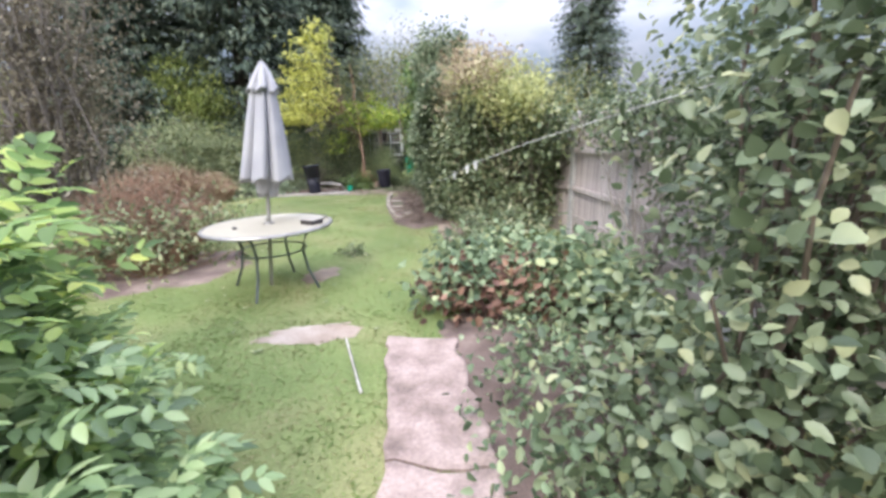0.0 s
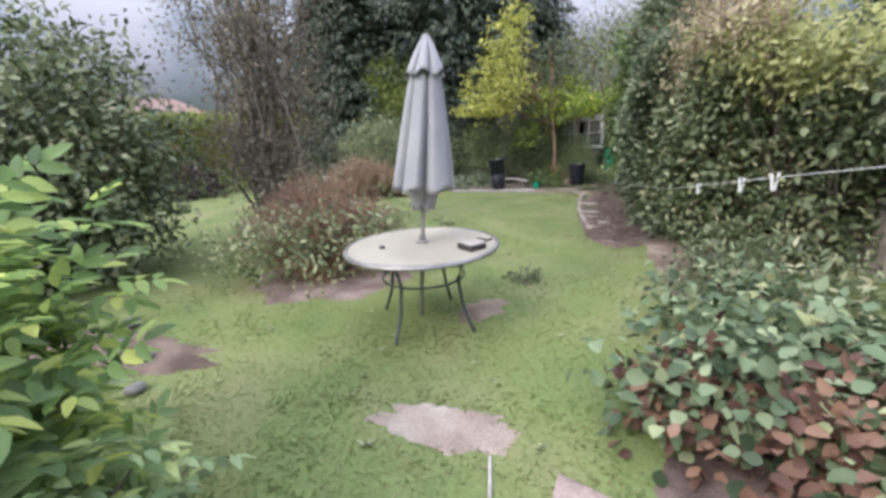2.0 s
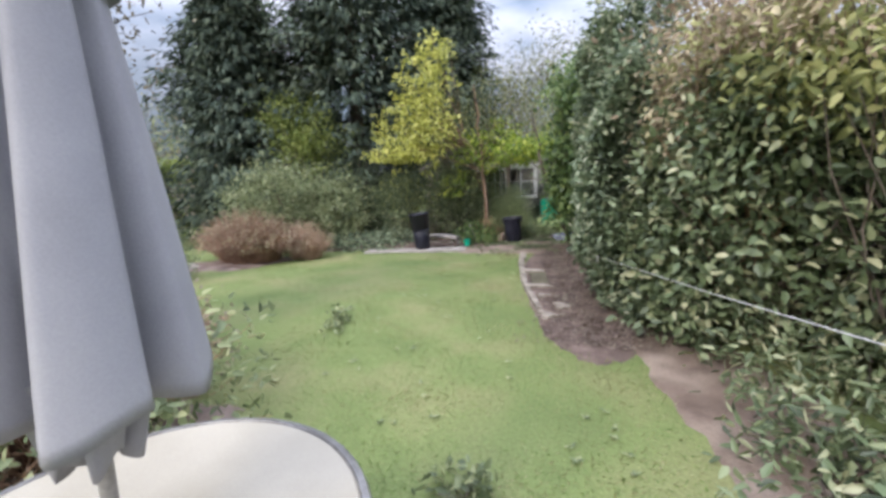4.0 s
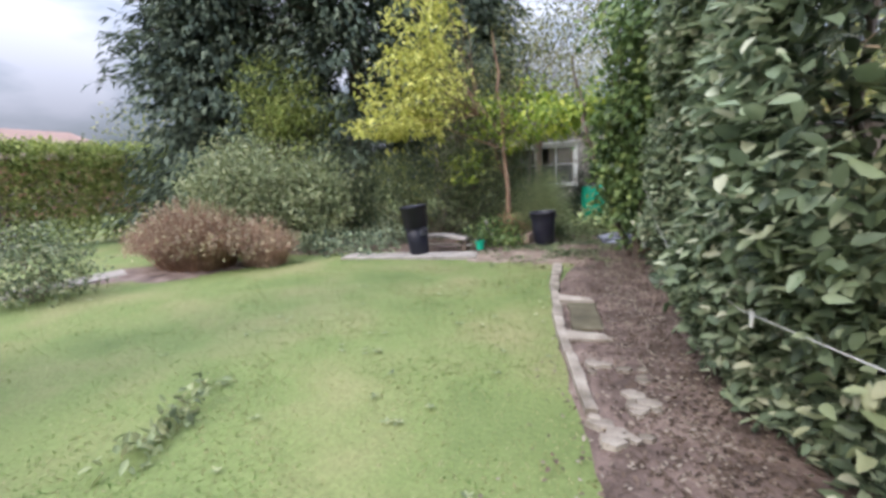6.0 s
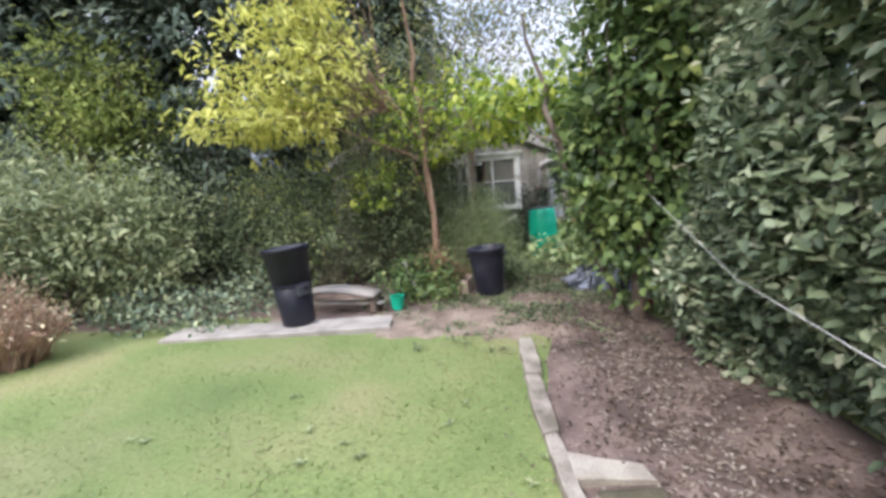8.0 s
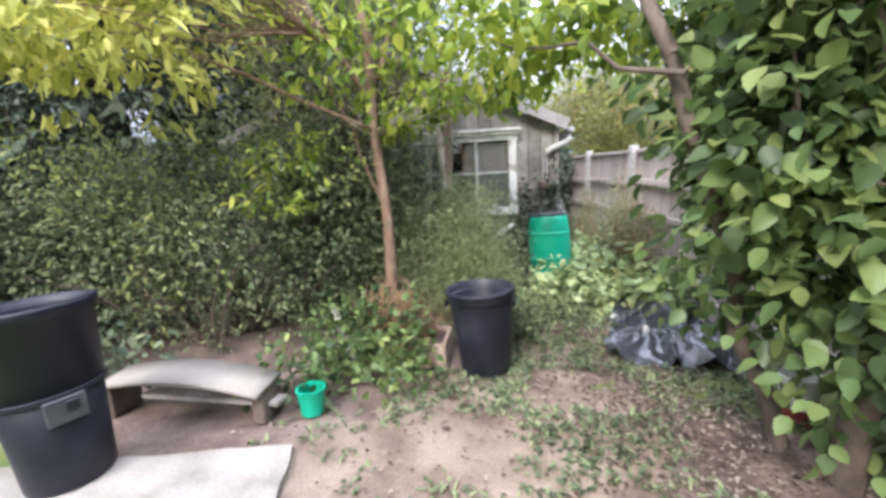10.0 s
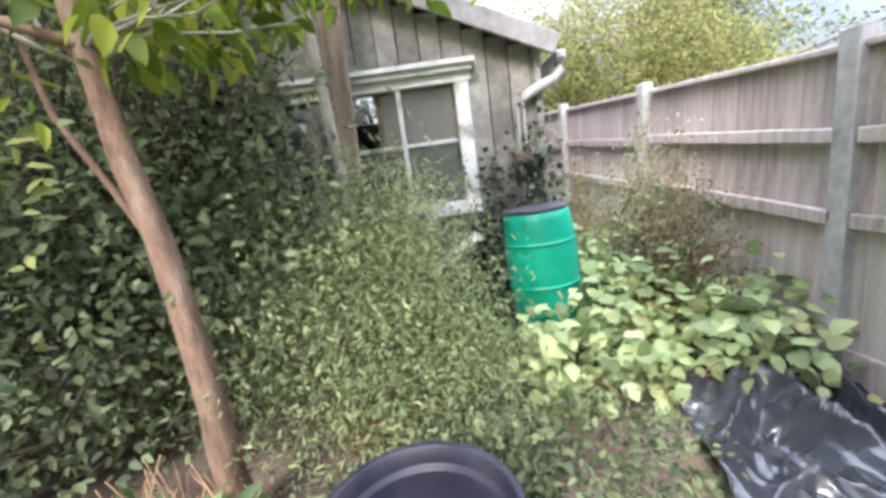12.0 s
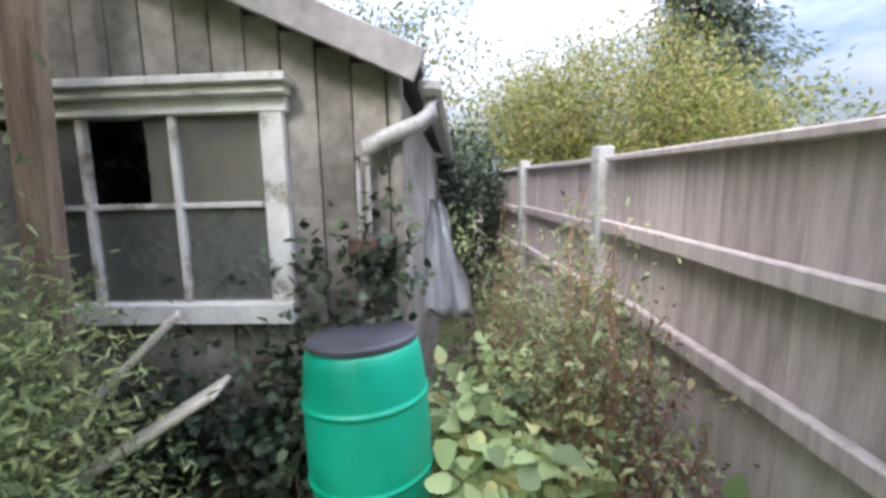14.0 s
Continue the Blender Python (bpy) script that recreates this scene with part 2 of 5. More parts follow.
M["climber"] = g("climber_leaves", [(0.0, (0.071, 0.104, 0.049)), (0.5, (0.140, 0.180, 0.102)), (0.85, (0.265, 0.310, 0.185)), (1.0, (0.400, 0.410, 0.230))], 0.42, 0.3)
M["bramble"] = g("bramble_leaves", [(0.0, (0.081, 0.126, 0.073)), (0.5, (0.180, 0.250, 0.135)), (0.85, (0.300, 0.365, 0.215)), (1.0, (0.430, 0.460, 0.240))], 0.5, 0.35, 0.28)
M["deadleaf"] = g("dead_brown_leaves", [(0.0, (0.090, 0.045, 0.034)), (0.5, (0.165, 0.085, 0.060)), (1.0, (0.310, 0.190, 0.125))], 0.7, 0.15)
M["litter"] = g("leaf_litter", [(0.0, (0.056, 0.038, 0.027)), (0.6, (0.124, 0.086, 0.063)), (1.0, (0.281, 0.238, 0.194))], 0.8, 0.1)
M["hedge"] = g("hedge_leaves", [(0.0, (0.087, 0.124, 0.075)), (0.5, (0.203, 0.260, 0.155)), (0.8, (0.324, 0.378, 0.237)), (1.0, (0.487, 0.487, 0.348))], 0.45, 0.35, 0.35)
M["shrubhedge"] = g("mixed_shrub_leaves", [(0.0, (0.066, 0.092, 0.046)), (0.5, (0.150, 0.196, 0.098)), (0.8, (0.265, 0.305, 0.165)), (1.0, (0.420, 0.410, 0.250))], 0.42, 0.28)
M["tan"] = g("faded_tan_flower_heads", [(0.0, (0.30, 0.22, 0.15)), (0.5, (0.43, 0.34, 0.24)), (1.0, (0.52, 0.47, 0.28))], 0.8, 0.2)
M["yellow"] = g("golden_leaves", [(0.0, (0.390, 0.420, 0.100)), (0.5, (0.540, 0.550, 0.140)), (1.0, (0.740, 0.700, 0.230))], 0.55, 0.45)
M["lime"] = g("yellow_green_leaves", [(0.0, (0.12, 0.2, 0.03)), (0.5, (0.24, 0.34, 0.05)), (1.0, (0.5, 0.52, 0.09))], 0.5, 0.45)
M["olive"] = g("olive_green_leaves", [(0.0, (0.088, 0.110, 0.044)), (0.5, (0.191, 0.219, 0.096)), (1.0, (0.367, 0.347, 0.162))], 0.65, 0.3, 0.15)
M["darkgreen"] = g("dark_evergreen_leaves", [(0.0, (0.029, 0.046, 0.033)), (0.5, (0.066, 0.090, 0.059)), (1.0, (0.132, 0.161, 0.103))], 0.5, 0.15, 0.25)
M["conifer"] = g("conifer_sprays", [(0.0, (0.045, 0.066, 0.054)), (0.5, (0.086, 0.116, 0.086)), (1.0, (0.175, 0.205, 0.140))], 0.75, 0.2, 0.12)
M["bluegreen"] = g("blue_green_leaves", [(0.0, (0.088, 0.129, 0.096)), (0.5, (0.191, 0.245, 0.162)), (1.0, (0.353, 0.386, 0.235))], 0.6, 0.3, 0.2)
M["squash"] = g("pale_broad_leaves", [(0.0, (0.22, 0.3, 0.13)), (0.5, (0.40, 0.49, 0.23)), (0.88, (0.50, 0.57, 0.29)), (1.0, (0.62, 0.58, 0.27))], 0.5, 0.3)
M["weed"] = g("dry_weed_leaves", [(0.0, (0.144, 0.144, 0.060)), (0.5, (0.264, 0.252, 0.120)), (0.85, (0.396, 0.324, 0.192)), (1.0, (0.432, 0.240, 0.156))], 0.7, 0.3)
M["bronze"] = g("bronze_grey_leaves", [(0.0, (0.117, 0.098, 0.065)), (0.5, (0.221, 0.189, 0.130)), (1.0, (0.364, 0.312, 0.221))], 0.6, 0.3)
M["purple"] = g("purple_leaves", [(0.0, (0.03, 0.018, 0.025)), (1.0, (0.08, 0.045, 0.06))], 0.5, 0.2)
M["ochre"] = g("ochre_autumn_leaves", [(0.0, (0.127, 0.149, 0.044)), (0.5, (0.253, 0.270, 0.077)), (0.85, (0.348, 0.323, 0.109)), (1.0, (0.333, 0.218, 0.120))], 0.6, 0.35)
M["pale"] = g("pale_green_leaves", [(0.0, (0.136, 0.178, 0.090)), (0.5, (0.249, 0.297, 0.147)), (1.0, (0.407, 0.416, 0.226))], 0.5, 0.35)
M["broadleaf"] = g("fresh_broad_leaves", [(0.0, (0.065, 0.115, 0.048)), (0.5, (0.140, 0.215, 0.082)), (0.85, (0.225, 0.310, 0.108)), (1.0, (0.340, 0.400, 0.140))], 0.42, 0.48)
M["feather"] = g("feathery_green_leaves", [(0.0, (0.104, 0.158, 0.060)), (0.5, (0.208, 0.284, 0.111)), (1.0, (0.416, 0.483, 0.171))], 0.55, 0.4)
M["thicket"] = g("dull_thicket_leaves", [(0.0, (0.085, 0.106, 0.053)), (0.5, (0.186, 0.210, 0.106)), (1.0, (0.338, 0.346, 0.173))], 0.65, 0.35, 0.15)
M["ash"] = g("muted_yellow_green_leaves", [(0.0, (0.12, 0.15, 0.05)), (0.5, (0.23, 0.27, 0.09)), (1.0, (0.42, 0.44, 0.16))], 0.55, 0.4)
M["seedweed"] = g("green_brown_weed_leaves", [(0.0, (0.15, 0.18, 0.085)), (0.5, (0.26, 0.30, 0.145)), (0.84, (0.38, 0.39, 0.21)), (1.0, (0.4, 0.27, 0.17))], 0.7, 0.35)
M["straw"] = g("faded_straw_grass", [(0.0, (0.250, 0.258, 0.112)), (0.5, (0.264, 0.255, 0.119)), (1.0, (0.374, 0.334, 0.196))], 0.7, 0.4, 0.2)
M["fern"] = g("fine_grey_green_leaves", [(0.0, (0.140, 0.190, 0.095)), (0.5, (0.265, 0.325, 0.165)), (1.0, (0.480, 0.530, 0.260))], 0.6, 0.5)
# Darker copy of the thicket leaves, with deep shade put into the colour.
M["deepthicket"] = g("shaded_thicket_leaves", [(0.0, (0.075, 0.105, 0.060)), (0.5, (0.150, 0.192, 0.105)), (1.0, (0.295, 0.330, 0.175))], 0.6, 0.38, 0.2)
# Cooler older leaves, lightened further to carry sky sheen and offset the crown's shade.
M["elderlow"] = g("older_lightened_elder_leaves", [(0.0, (0.160, 0.250, 0.120)), (0.5, (0.330, 0.450, 0.220)), (0.85, (0.510, 0.610, 0.330)), (1.0, (0.640, 0.710, 0.320))], 0.36, 0.5, 0.55)
# Sunlight on the far hedge and young tree is put into this brighter colour.
M["hedgesun"] = g("sunlit_clipped_leaves", [(0.0, (0.130, 0.170, 0.050)), (0.5, (0.230, 0.290, 0.080)), (1.0, (0.400, 0.430, 0.130))], 0.6, 0.4, 0.2)
M["greybark"] = mat("grey_brown_bark", [(0.25, (0.12, 0.10, 0.085)), (0.5, (0.22, 0.19, 0.165)), (0.75, (0.33, 0.295, 0.26))], 7, 0.92, 0.6, fine=40)
# Bright leaf colour that includes the light falling on the arching shrub's top.
M["goldgreen"] = g("sunlit_yellow_green_leaves", [(0.0, (0.260, 0.290, 0.120)), (0.5, (0.430, 0.450, 0.190)), (1.0, (0.620, 0.600, 0.280))], 0.5, 0.5)
M["boardpale"] = mat("pale_bowed_board", [(0.3, (0.20, 0.175, 0.155)), (0.5, (0.27, 0.24, 0.215)), (0.75, (0.315, 0.285, 0.255))], 3.0, 0.95, 0.04, fine=40, spec=0.1, grainy=0.15)
M["stone"] = mat("grey_stone", [(0.3, (0.072, 0.068, 0.065)), (0.6, (0.173, 0.166, 0.151))], 9, 0.9, 0.6)
M["glass"] = bpy.data.materials.new("dusty_glass")
M["glass"].use_nodes = True
_b = M["glass"].node_tree.nodes["Principled BSDF"]
_b.inputs["Base Color"].default_value = (0.5, 0.52, 0.5, 1)
_b.inputs["Roughness"].default_value = 0.06
_b.inputs["Transmission Weight"].default_value = 0.85

# ---- mesh helpers ----
rng = np.random.default_rng(7)


def unit(v):
    return v / np.maximum(np.linalg.norm(v, axis=-1, keepdims=True), 1e-9)


def quad_mesh(name, verts, quads, smooth=False):
    me = bpy.data.meshes.new(name)
    nv, nf = len(verts), len(quads)
    me.vertices.add(nv)
    me.vertices.foreach_set("co", np.asarray(verts, np.float32).ravel())
    me.loops.add(nf * 4)
    me.loops.foreach_set("vertex_index", np.asarray(quads, np.int32).ravel())
    me.polygons.add(nf)
    me.polygons.foreach_set("loop_start", np.arange(0, nf * 4, 4, dtype=np.int32))
    if smooth:
        me.polygons.foreach_set("use_smooth", np.ones(nf, bool))
    me.update(calc_edges=True)
    return me


def leaf_arrays(P, D, N, L, W, fold=0.18, droop=0.12, shape="plain"):
    """Folded leaves: "lite" a diamond, "plain" six points, "fine" a rounder leaf with a midrib."""
    D = unit(D)
    S = unit(np.cross(D, N))
    N = unit(np.cross(S, D))
    L, W = L[:, None], W[:, None]
    if shape == "lite":
        V = np.stack([P, P + 0.45 * L * D + 0.5 * W * S, P + L * D - droop * L * N, P + 0.45 * L * D - 0.5 * W * S], 1).reshape(-1, 3)
        return V, np.arange(len(P) * 4).reshape(-1, 4)
    f = fold * W

    def at(u, w, s):
        return P + u * L * D + s * w * W * S + (w * 2 * f - droop * u * u * L) * N

    if shape == "fine":
        pts = [P, at(0.52, 0, 1), at(1.0, 0, 1), at(0.16, 0.36, 1), at(0.45, 0.5, 1), at(0.8, 0.28, 1), at(0.16, 0.36, -1), at(0.45, 0.5, -1), at(0.8, 0.28, -1)]
        V = np.stack(pts, 1).reshape(-1, 3)
        base = np.arange(len(P))[:, None] * 9
        Q = np.concatenate([base + np.array([q]) for q in ((0, 1, 4, 3), (1, 2, 5, 4), (0, 6, 7, 1), (1, 7, 8, 2))], 0)
        return V, Q
    pts = [P, at(0.3, 0.5, 1), at(0.72, 0.36, 1), at(1.0, 0, 1), at(0.72, 0.36, -1), at(0.3, 0.5, -1)]
    V = np.stack(pts, 1).reshape(-1, 3)
    base = np.arange(len(P))[:, None] * 6
    Q = np.concatenate([base + np.array([[0, 3, 2, 1]]), base + np.array([[0, 5, 4, 3]])], 0)
    return V, Q


def tube_arrays(lines, sides=4):
    """Tapered tubes along polylines: a list of (points, radii)."""
    VV, QQ, off = [], [], 0
    ang = np.arange(sides) * 2 * math.pi / sides
    for pts, rad in lines:
        pts, rad = np.asarray(pts, float), np.asarray(rad, float)
        t = unit(np.gradient(pts, axis=0))
        ref = np.where(np.abs(t[:, 2:3]) > 0.9, np.array([[1.0, 0, 0]]), np.array([[0, 0, 1.0]]))
        a = unit(np.cross(t, ref))
        b = np.cross(t, a)
        ring = pts[:, None] + rad[:, None, None] * (np.cos(ang)[None, :, None] * a[:, None] + np.sin(ang)[None, :, None] * b[:, None])
        n = len(pts)
        VV.append(ring.reshape(-1, 3))
        i = np.arange(n - 1)[:, None] * sides
        j = np.arange(sides)[None]
        k = (j + 1) % sides
        QQ.append(np.stack([i + j, i + k, i + sides + k, i + sides + j], -1).reshape(-1, 4) + off)
        off += n * sides
    return np.concatenate(VV), np.concatenate(QQ)


def root(name, at=(0, 0, 0), label="", category="", group="", kind=""):
    ob = new(name)
    ob.empty_display_size = 0.1
    ob.location = at
    return tagged(ob, label, category, group, kind)


def hang(name, me, material, parent=None, label=""):
    """A mesh object under its thing, given in the thing's own coordinates."""
    me.materials.append(material)
    ob = new(name, me)
    if parent:
        ob.parent = parent
    if label:
        ob["label"] = label
    return ob


def part(name, bm, material, parent=None, label="", smooth=False):
    me = bpy.data.meshes.new(name)
    bm.to_mesh(me)
    bm.free()
    if smooth:
        me.polygons.foreach_set("use_smooth", np.ones(len(me.polygons), bool))
    return hang(name, me, material, parent, label)


def box_bm(sx, sy, sz, bevel=0.004, m=None):
    bm = bmesh.new()
    bmesh.ops.create_cube(bm, size=1, matrix=Matrix.Diagonal((sx, sy, sz, 1)))
    if bevel:
        bmesh.ops.bevel(bm, geom=bm.edges[:], offset=min(bevel, 0.4 * min(sx, sy, sz)), segments=1, affect="EDGES")
    if m:
        bmesh.ops.transform(bm, matrix=m, verts=bm.verts)
    return bm


def lathe(profile, segs=32, close=True):
    """A turned shape from (radius, height) pairs."""
    bm = bmesh.new()
    rings = []
    for r, z in profile:
        rings.append([bm.verts.new((r * math.cos(a), r * math.sin(a), z)) for a in (2 * math.pi * i / segs for i in range(segs))])
    for a, b in zip(rings, rings[1:]):
        for i in range(segs):
            bm.faces.new((a[i], a[(i + 1) % segs], b[(i + 1) % segs], b[i]))
    if close:
        bm.faces.new(list(reversed(rings[0])))
        bm.faces.new(rings[-1])
    return bm


def tubes(name, lines, material, parent, sides=6, label=""):
    V, Q = tube_arrays(lines, sides)
    ob = hang(name, quad_mesh(name, V, Q, True), material, parent, label)
    if name in ("branchwork", "limb_frame", "stem_growth"):
        ob["kind"] = "stuff"
    return ob


def wobble(a, b, n=6, amp=0.05, r0=0.03, r1=0.01, sag=0.0):
    """A crooked line from a to b with radii from r0 to r1."""
    a, b = np.array(a, float), np.array(b, float)
    k = np.linspace(0, 1, n)[:, None]
    p = a + (b - a) * k
    p += rng.normal(0, amp, (n, 3)) * np.sin(k * math.pi) + np.array([0, 0, -sag]) * np.sin(k * math.pi)
    return p, np.linspace(r0, r1, n)


def blob(lobes, clumps, per, spread, shell=0.55, flat=1.0):
    """Leaf places gathered in clumps near the outside of several ellipsoids, with the way outwards."""
    vol = np.array([r[0] * r[1] + r[1] * r[2] + r[0] * r[2] for _, r in lobes])
    share = np.maximum(1, (clumps * vol / vol.sum()).astype(int))
    CP, CO = [], []
    for (c, r), n in zip(lobes, share):
        d = unit(rng.normal(0, 1, (n, 3)))
        k = 1 - shell * rng.random((n, 1)) ** 1.6
        k *= 1 + 0.16 * np.clip(rng.normal(0, 1, (n, 1)), -2, 1.1)
        CP.append(np.array(c) + d * k * np.array(r))
        CO.append(d)
    C, O = np.concatenate(CP), np.concatenate(CO)
    keep = C[:, 2] > 0.03
    C, O = C[keep], O[keep]
    P = np.repeat(C, per, 0) + rng.normal(0, 1, (len(C) * per, 3)) * spread * np.array([1, 1, flat])
    return P[P[:, 2] > 0.015], np.repeat(O, per, 0)[P[:, 2] > 0.015]


def leafy(name, P, O, size, material, parent, aspect=0.5, out=0.7, droop=0.15, up=0.6, rand=0.8, label="", down=0.15, shape="plain"):
    n = len(P)
    D = unit(O * out + rng.normal(0, 1, (n, 3)) * rand - np.array([0, 0, down]))
    N = unit(O * 0.5 + np.array([0, 0, up]) + rng.normal(0, 1, (n, 3)) * 0.45)
    L = size * rng.uniform(0.65, 1.3, n)
    V, Q = leaf_arrays(P, D, N, L, L * aspect * rng.uniform(0.8, 1.2, n), droop=droop, shape=shape)
    return hang(name, quad_mesh(name, V, Q), material, parent, label)


def pinnate(P, D, N, L, pairs=3, width=0.42):
    """Compound leaves: pairs of leaflets along a stalk and one at its end."""
    D = unit(D)
    S = unit(np.cross(D, N))
    N = unit(np.cross(S, D))
    PP, DD, NN, LL = [], [], [], []
    for i in range(pairs):
        k = 0.25 + 0.55 * i / max(pairs - 1, 1)
        for s in (-1, 1):
            PP.append(P + (k * L)[:, None] * D - (0.1 * k * k * L)[:, None] * N)
            DD.append(unit(D * 0.45 + s * S * 0.9 - 0.15 * N + rng.normal(0, 0.12, P.shape)))
            NN.append(N)
            LL.append(L * 0.5)
    PP.append(P + (0.85 * L)[:, None] * D - (0.1 * L)[:, None] * N)
    DD.append(D - 0.25 * N)
    NN.append(N)
    LL.append(L * 0.55)
    L2 = np.concatenate(LL)
    return leaf_arrays(np.concatenate(PP), np.concatenate(DD), np.concatenate(NN), L2, L2 * width, shape="fine")


def stems_to(P, base, count, r0, r1, amp=0.06, n=6):
    """Crooked stems from the base to some of the leaf places."""
    pick = P[rng.choice(len(P), min(count, len(P)), replace=False)]
    return [wobble(np.array(base) + rng.normal(0, 1, 3) * np.array([0.06, 0.06, 0]), q, n, amp, r0 * rng.uniform(0.6, 1.1), r1) for q in pick]


def shrub(name, lobes, base, clumps, per, spread, size, material, label, category="shrub", stem="bark", stems=14, stem_r=0.015, aspect=0.5, group="", flat=1.0, shell=0.55, trunk=0.0, **more):
    ob = root(name, base, label, category, group)
    b = np.array(base)
    loc = [((np.array(c) - b), r) for c, r in lobes]
    P, O = blob(loc, clumps, per, spread, shell, flat)
    tubes("branchwork" if trunk else "stem_growth", stems_to(P, (0, 0, trunk * 0.9), stems, stem_r, stem_r * 0.25), M[stem], ob, 5)
    if trunk:
        tubes("trunk", [wobble((0, 0, -0.05), (0, 0, trunk), 5, 0.03, stem_r * 2.2, stem_r * 1.5)], M[stem], ob, 9)
    leafy("crown" if trunk else "foliage", P, O, size, M[material], ob, aspect, **more)
    return ob

# ---- ground ----
gx = np.concatenate([[-300, -120, -60, -35, -22], np.linspace(-16, 8, 97), [12, 20, 40, 90, 300]])
gy = np.concatenate([[-300, -90, -40, -18, -9], np.linspace(-6, 20, 105), [25, 35, 60, 120, 300]])
GX, GY = np.meshgrid(gx, gy)


def rise(x, y):
    """Height of the lawn: slow swells of a centimetre or two."""
    return 0.012 * np.sin(1.3 * x + 0.7 * y) + 0.01 * np.sin(2.9 * y - 1.1 * x) - 0.012


gv = np.stack([GX, GY, rise(GX, GY)], -1).reshape(-1, 3)
i, j = np.meshgrid(np.arange(len(gx) - 1), np.arange(len(gy) - 1))
k = (j * len(gx) + i).ravel()
ground = hang("ground", quad_mesh("ground", gv, np.stack([k, k + 1, k + 1 + len(gx), k + len(gx)], -1), True), M["lawn"])
tagged(ground, "mown back-garden lawn with thin worn places", "lawn", kind="structure")
PATCHES = []


def patch(name, cx, cy, rx, ry, turn, material, label, height=0.012, seed=0, rough_edge=0.4):
    """A low ragged-edged bed of bare earth lying on the lawn."""
    PATCHES.append((cx, cy, rx, ry, math.radians(turn)))
    rings, segs = 8, 64
    V, Q = [], []
    c, s = math.cos(math.radians(turn)), math.sin(math.radians(turn))
    for a in range(rings + 1):
        for b in range(segs):
            th = 2 * math.pi * b / segs
            e = 1 + rough_edge * noise.noise((2.2 * math.cos(th) + seed, 2.2 * math.sin(th), seed)) + 0.5 * rough_edge * noise.noise((7 * math.cos(th), 7 * math.sin(th), seed))
            k = a / rings
            x, y = k * e * rx * math.cos(th), k * e * ry * math.sin(th)
            wx, wy = cx + c * x - s * y, cy + s * x + c * y
            z = float(rise(wx, wy)) + height * (1 - k ** 6) - 0.008 * (k ** 6) + 0.008 * noise.noise((wx * 5, wy * 5, 0)) * (1 - k ** 4)
            V.append((wx, wy, z))
    for a in range(rings):
        for b in range(segs):
            Q.append((a * segs + b, a * segs + (b + 1) % segs, (a + 1) * segs + (b + 1) % segs, (a + 1) * segs + b))
    ob = hang(name, quad_mesh(name, V, Q, True), M[material])
    return tagged(ob, label, "bare soil", kind="structure")


patch("bare_patch", 0.58, 0.86, 0.45, 0.2, 12, "sand", "bare dusty patch worn into the lawn", seed=1)
patch("bare_patch", 0.12, 2.42, 0.2, 0.33, -20, "soil", "worn bare earth in the lawn beside the table", seed=2)
patch("soil_bed", -2.6, 0.35, 1.2, 0.4, 15, "soil", "narrow soil bed with stones at the lawn edge", 0.03, seed=3)
patch("soil_bed", -2.1, 2.7, 1.05, 1.0, 20, "bark_soil", "dark soil under the shrub beside the table", 0.02, seed=4, rough_edge=0.2)
patch("soil_strip", 0.55, 8.4, 0.8, 3.6, 8, "bark_soil", "brown leaf-littered soil strip along the hedge foot", 0.03, seed=5, rough_edge=0.1)
patch("soil_bed", 1.9, 4.6, 0.55, 2.0, 12, "soil", "dry soil under the plants below the washing line", 0.02, seed=6)
patch("bare_patch", -0.8, 11.2, 1.1, 0.95, 0, "soil", "trampled dry earth before the bins", 0.02, seed=7)
patch("soil_bed", -2.75, 11.35, 1.4, 0.6, 8, "bark_soil", "dark soil under old boards", 0.012, seed=13)
patch("soil_bed", -0.6, 13.2, 2.6, 1.6, 0, "bark_soil", "soil overgrown with weeds in front of the shed", 0.015, seed=8)
patch("bare_patch", -1.75, 10.75, 0.6, 0.5, 0, "soil", "trampled earth beside the concrete slab", 0.015, seed=14)
patch("soil_bed", -5.2, 12.0, 4.2, 1.5, 14, "bark_soil", "dark soil under the trees at the garden end", 0.015, seed=9)
patch("soil_bed", 2.7, 0.5, 0.9, 2.6, 8, "bark_soil", "dark soil under the brambles beside the path", 0.02, seed=10)
patch("soil_bed", -7.2, 8.6, 1.5, 0.9, 30, "bark_soil", "soil under the dead red-brown shrub", 0.02, seed=11)

patch("soil_bed", 0.35, 15.7, 0.5, 2.4, 0, "bark_soil", "weedy soil between shed and fence", 0.015, seed=12)


def bare(x, y, grow=1.0):
    hit = np.zeros(len(x), bool)
    for cx, cy, rx, ry, a in PATCHES:
        u, v = (x - cx) * math.cos(a) + (y - cy) * math.sin(a), -(x - cx) * math.sin(a) + (y - cy) * math.cos(a)
        hit |= (u / (rx * grow)) ** 2 + (v / (ry * grow)) ** 2 < 1
    return hit


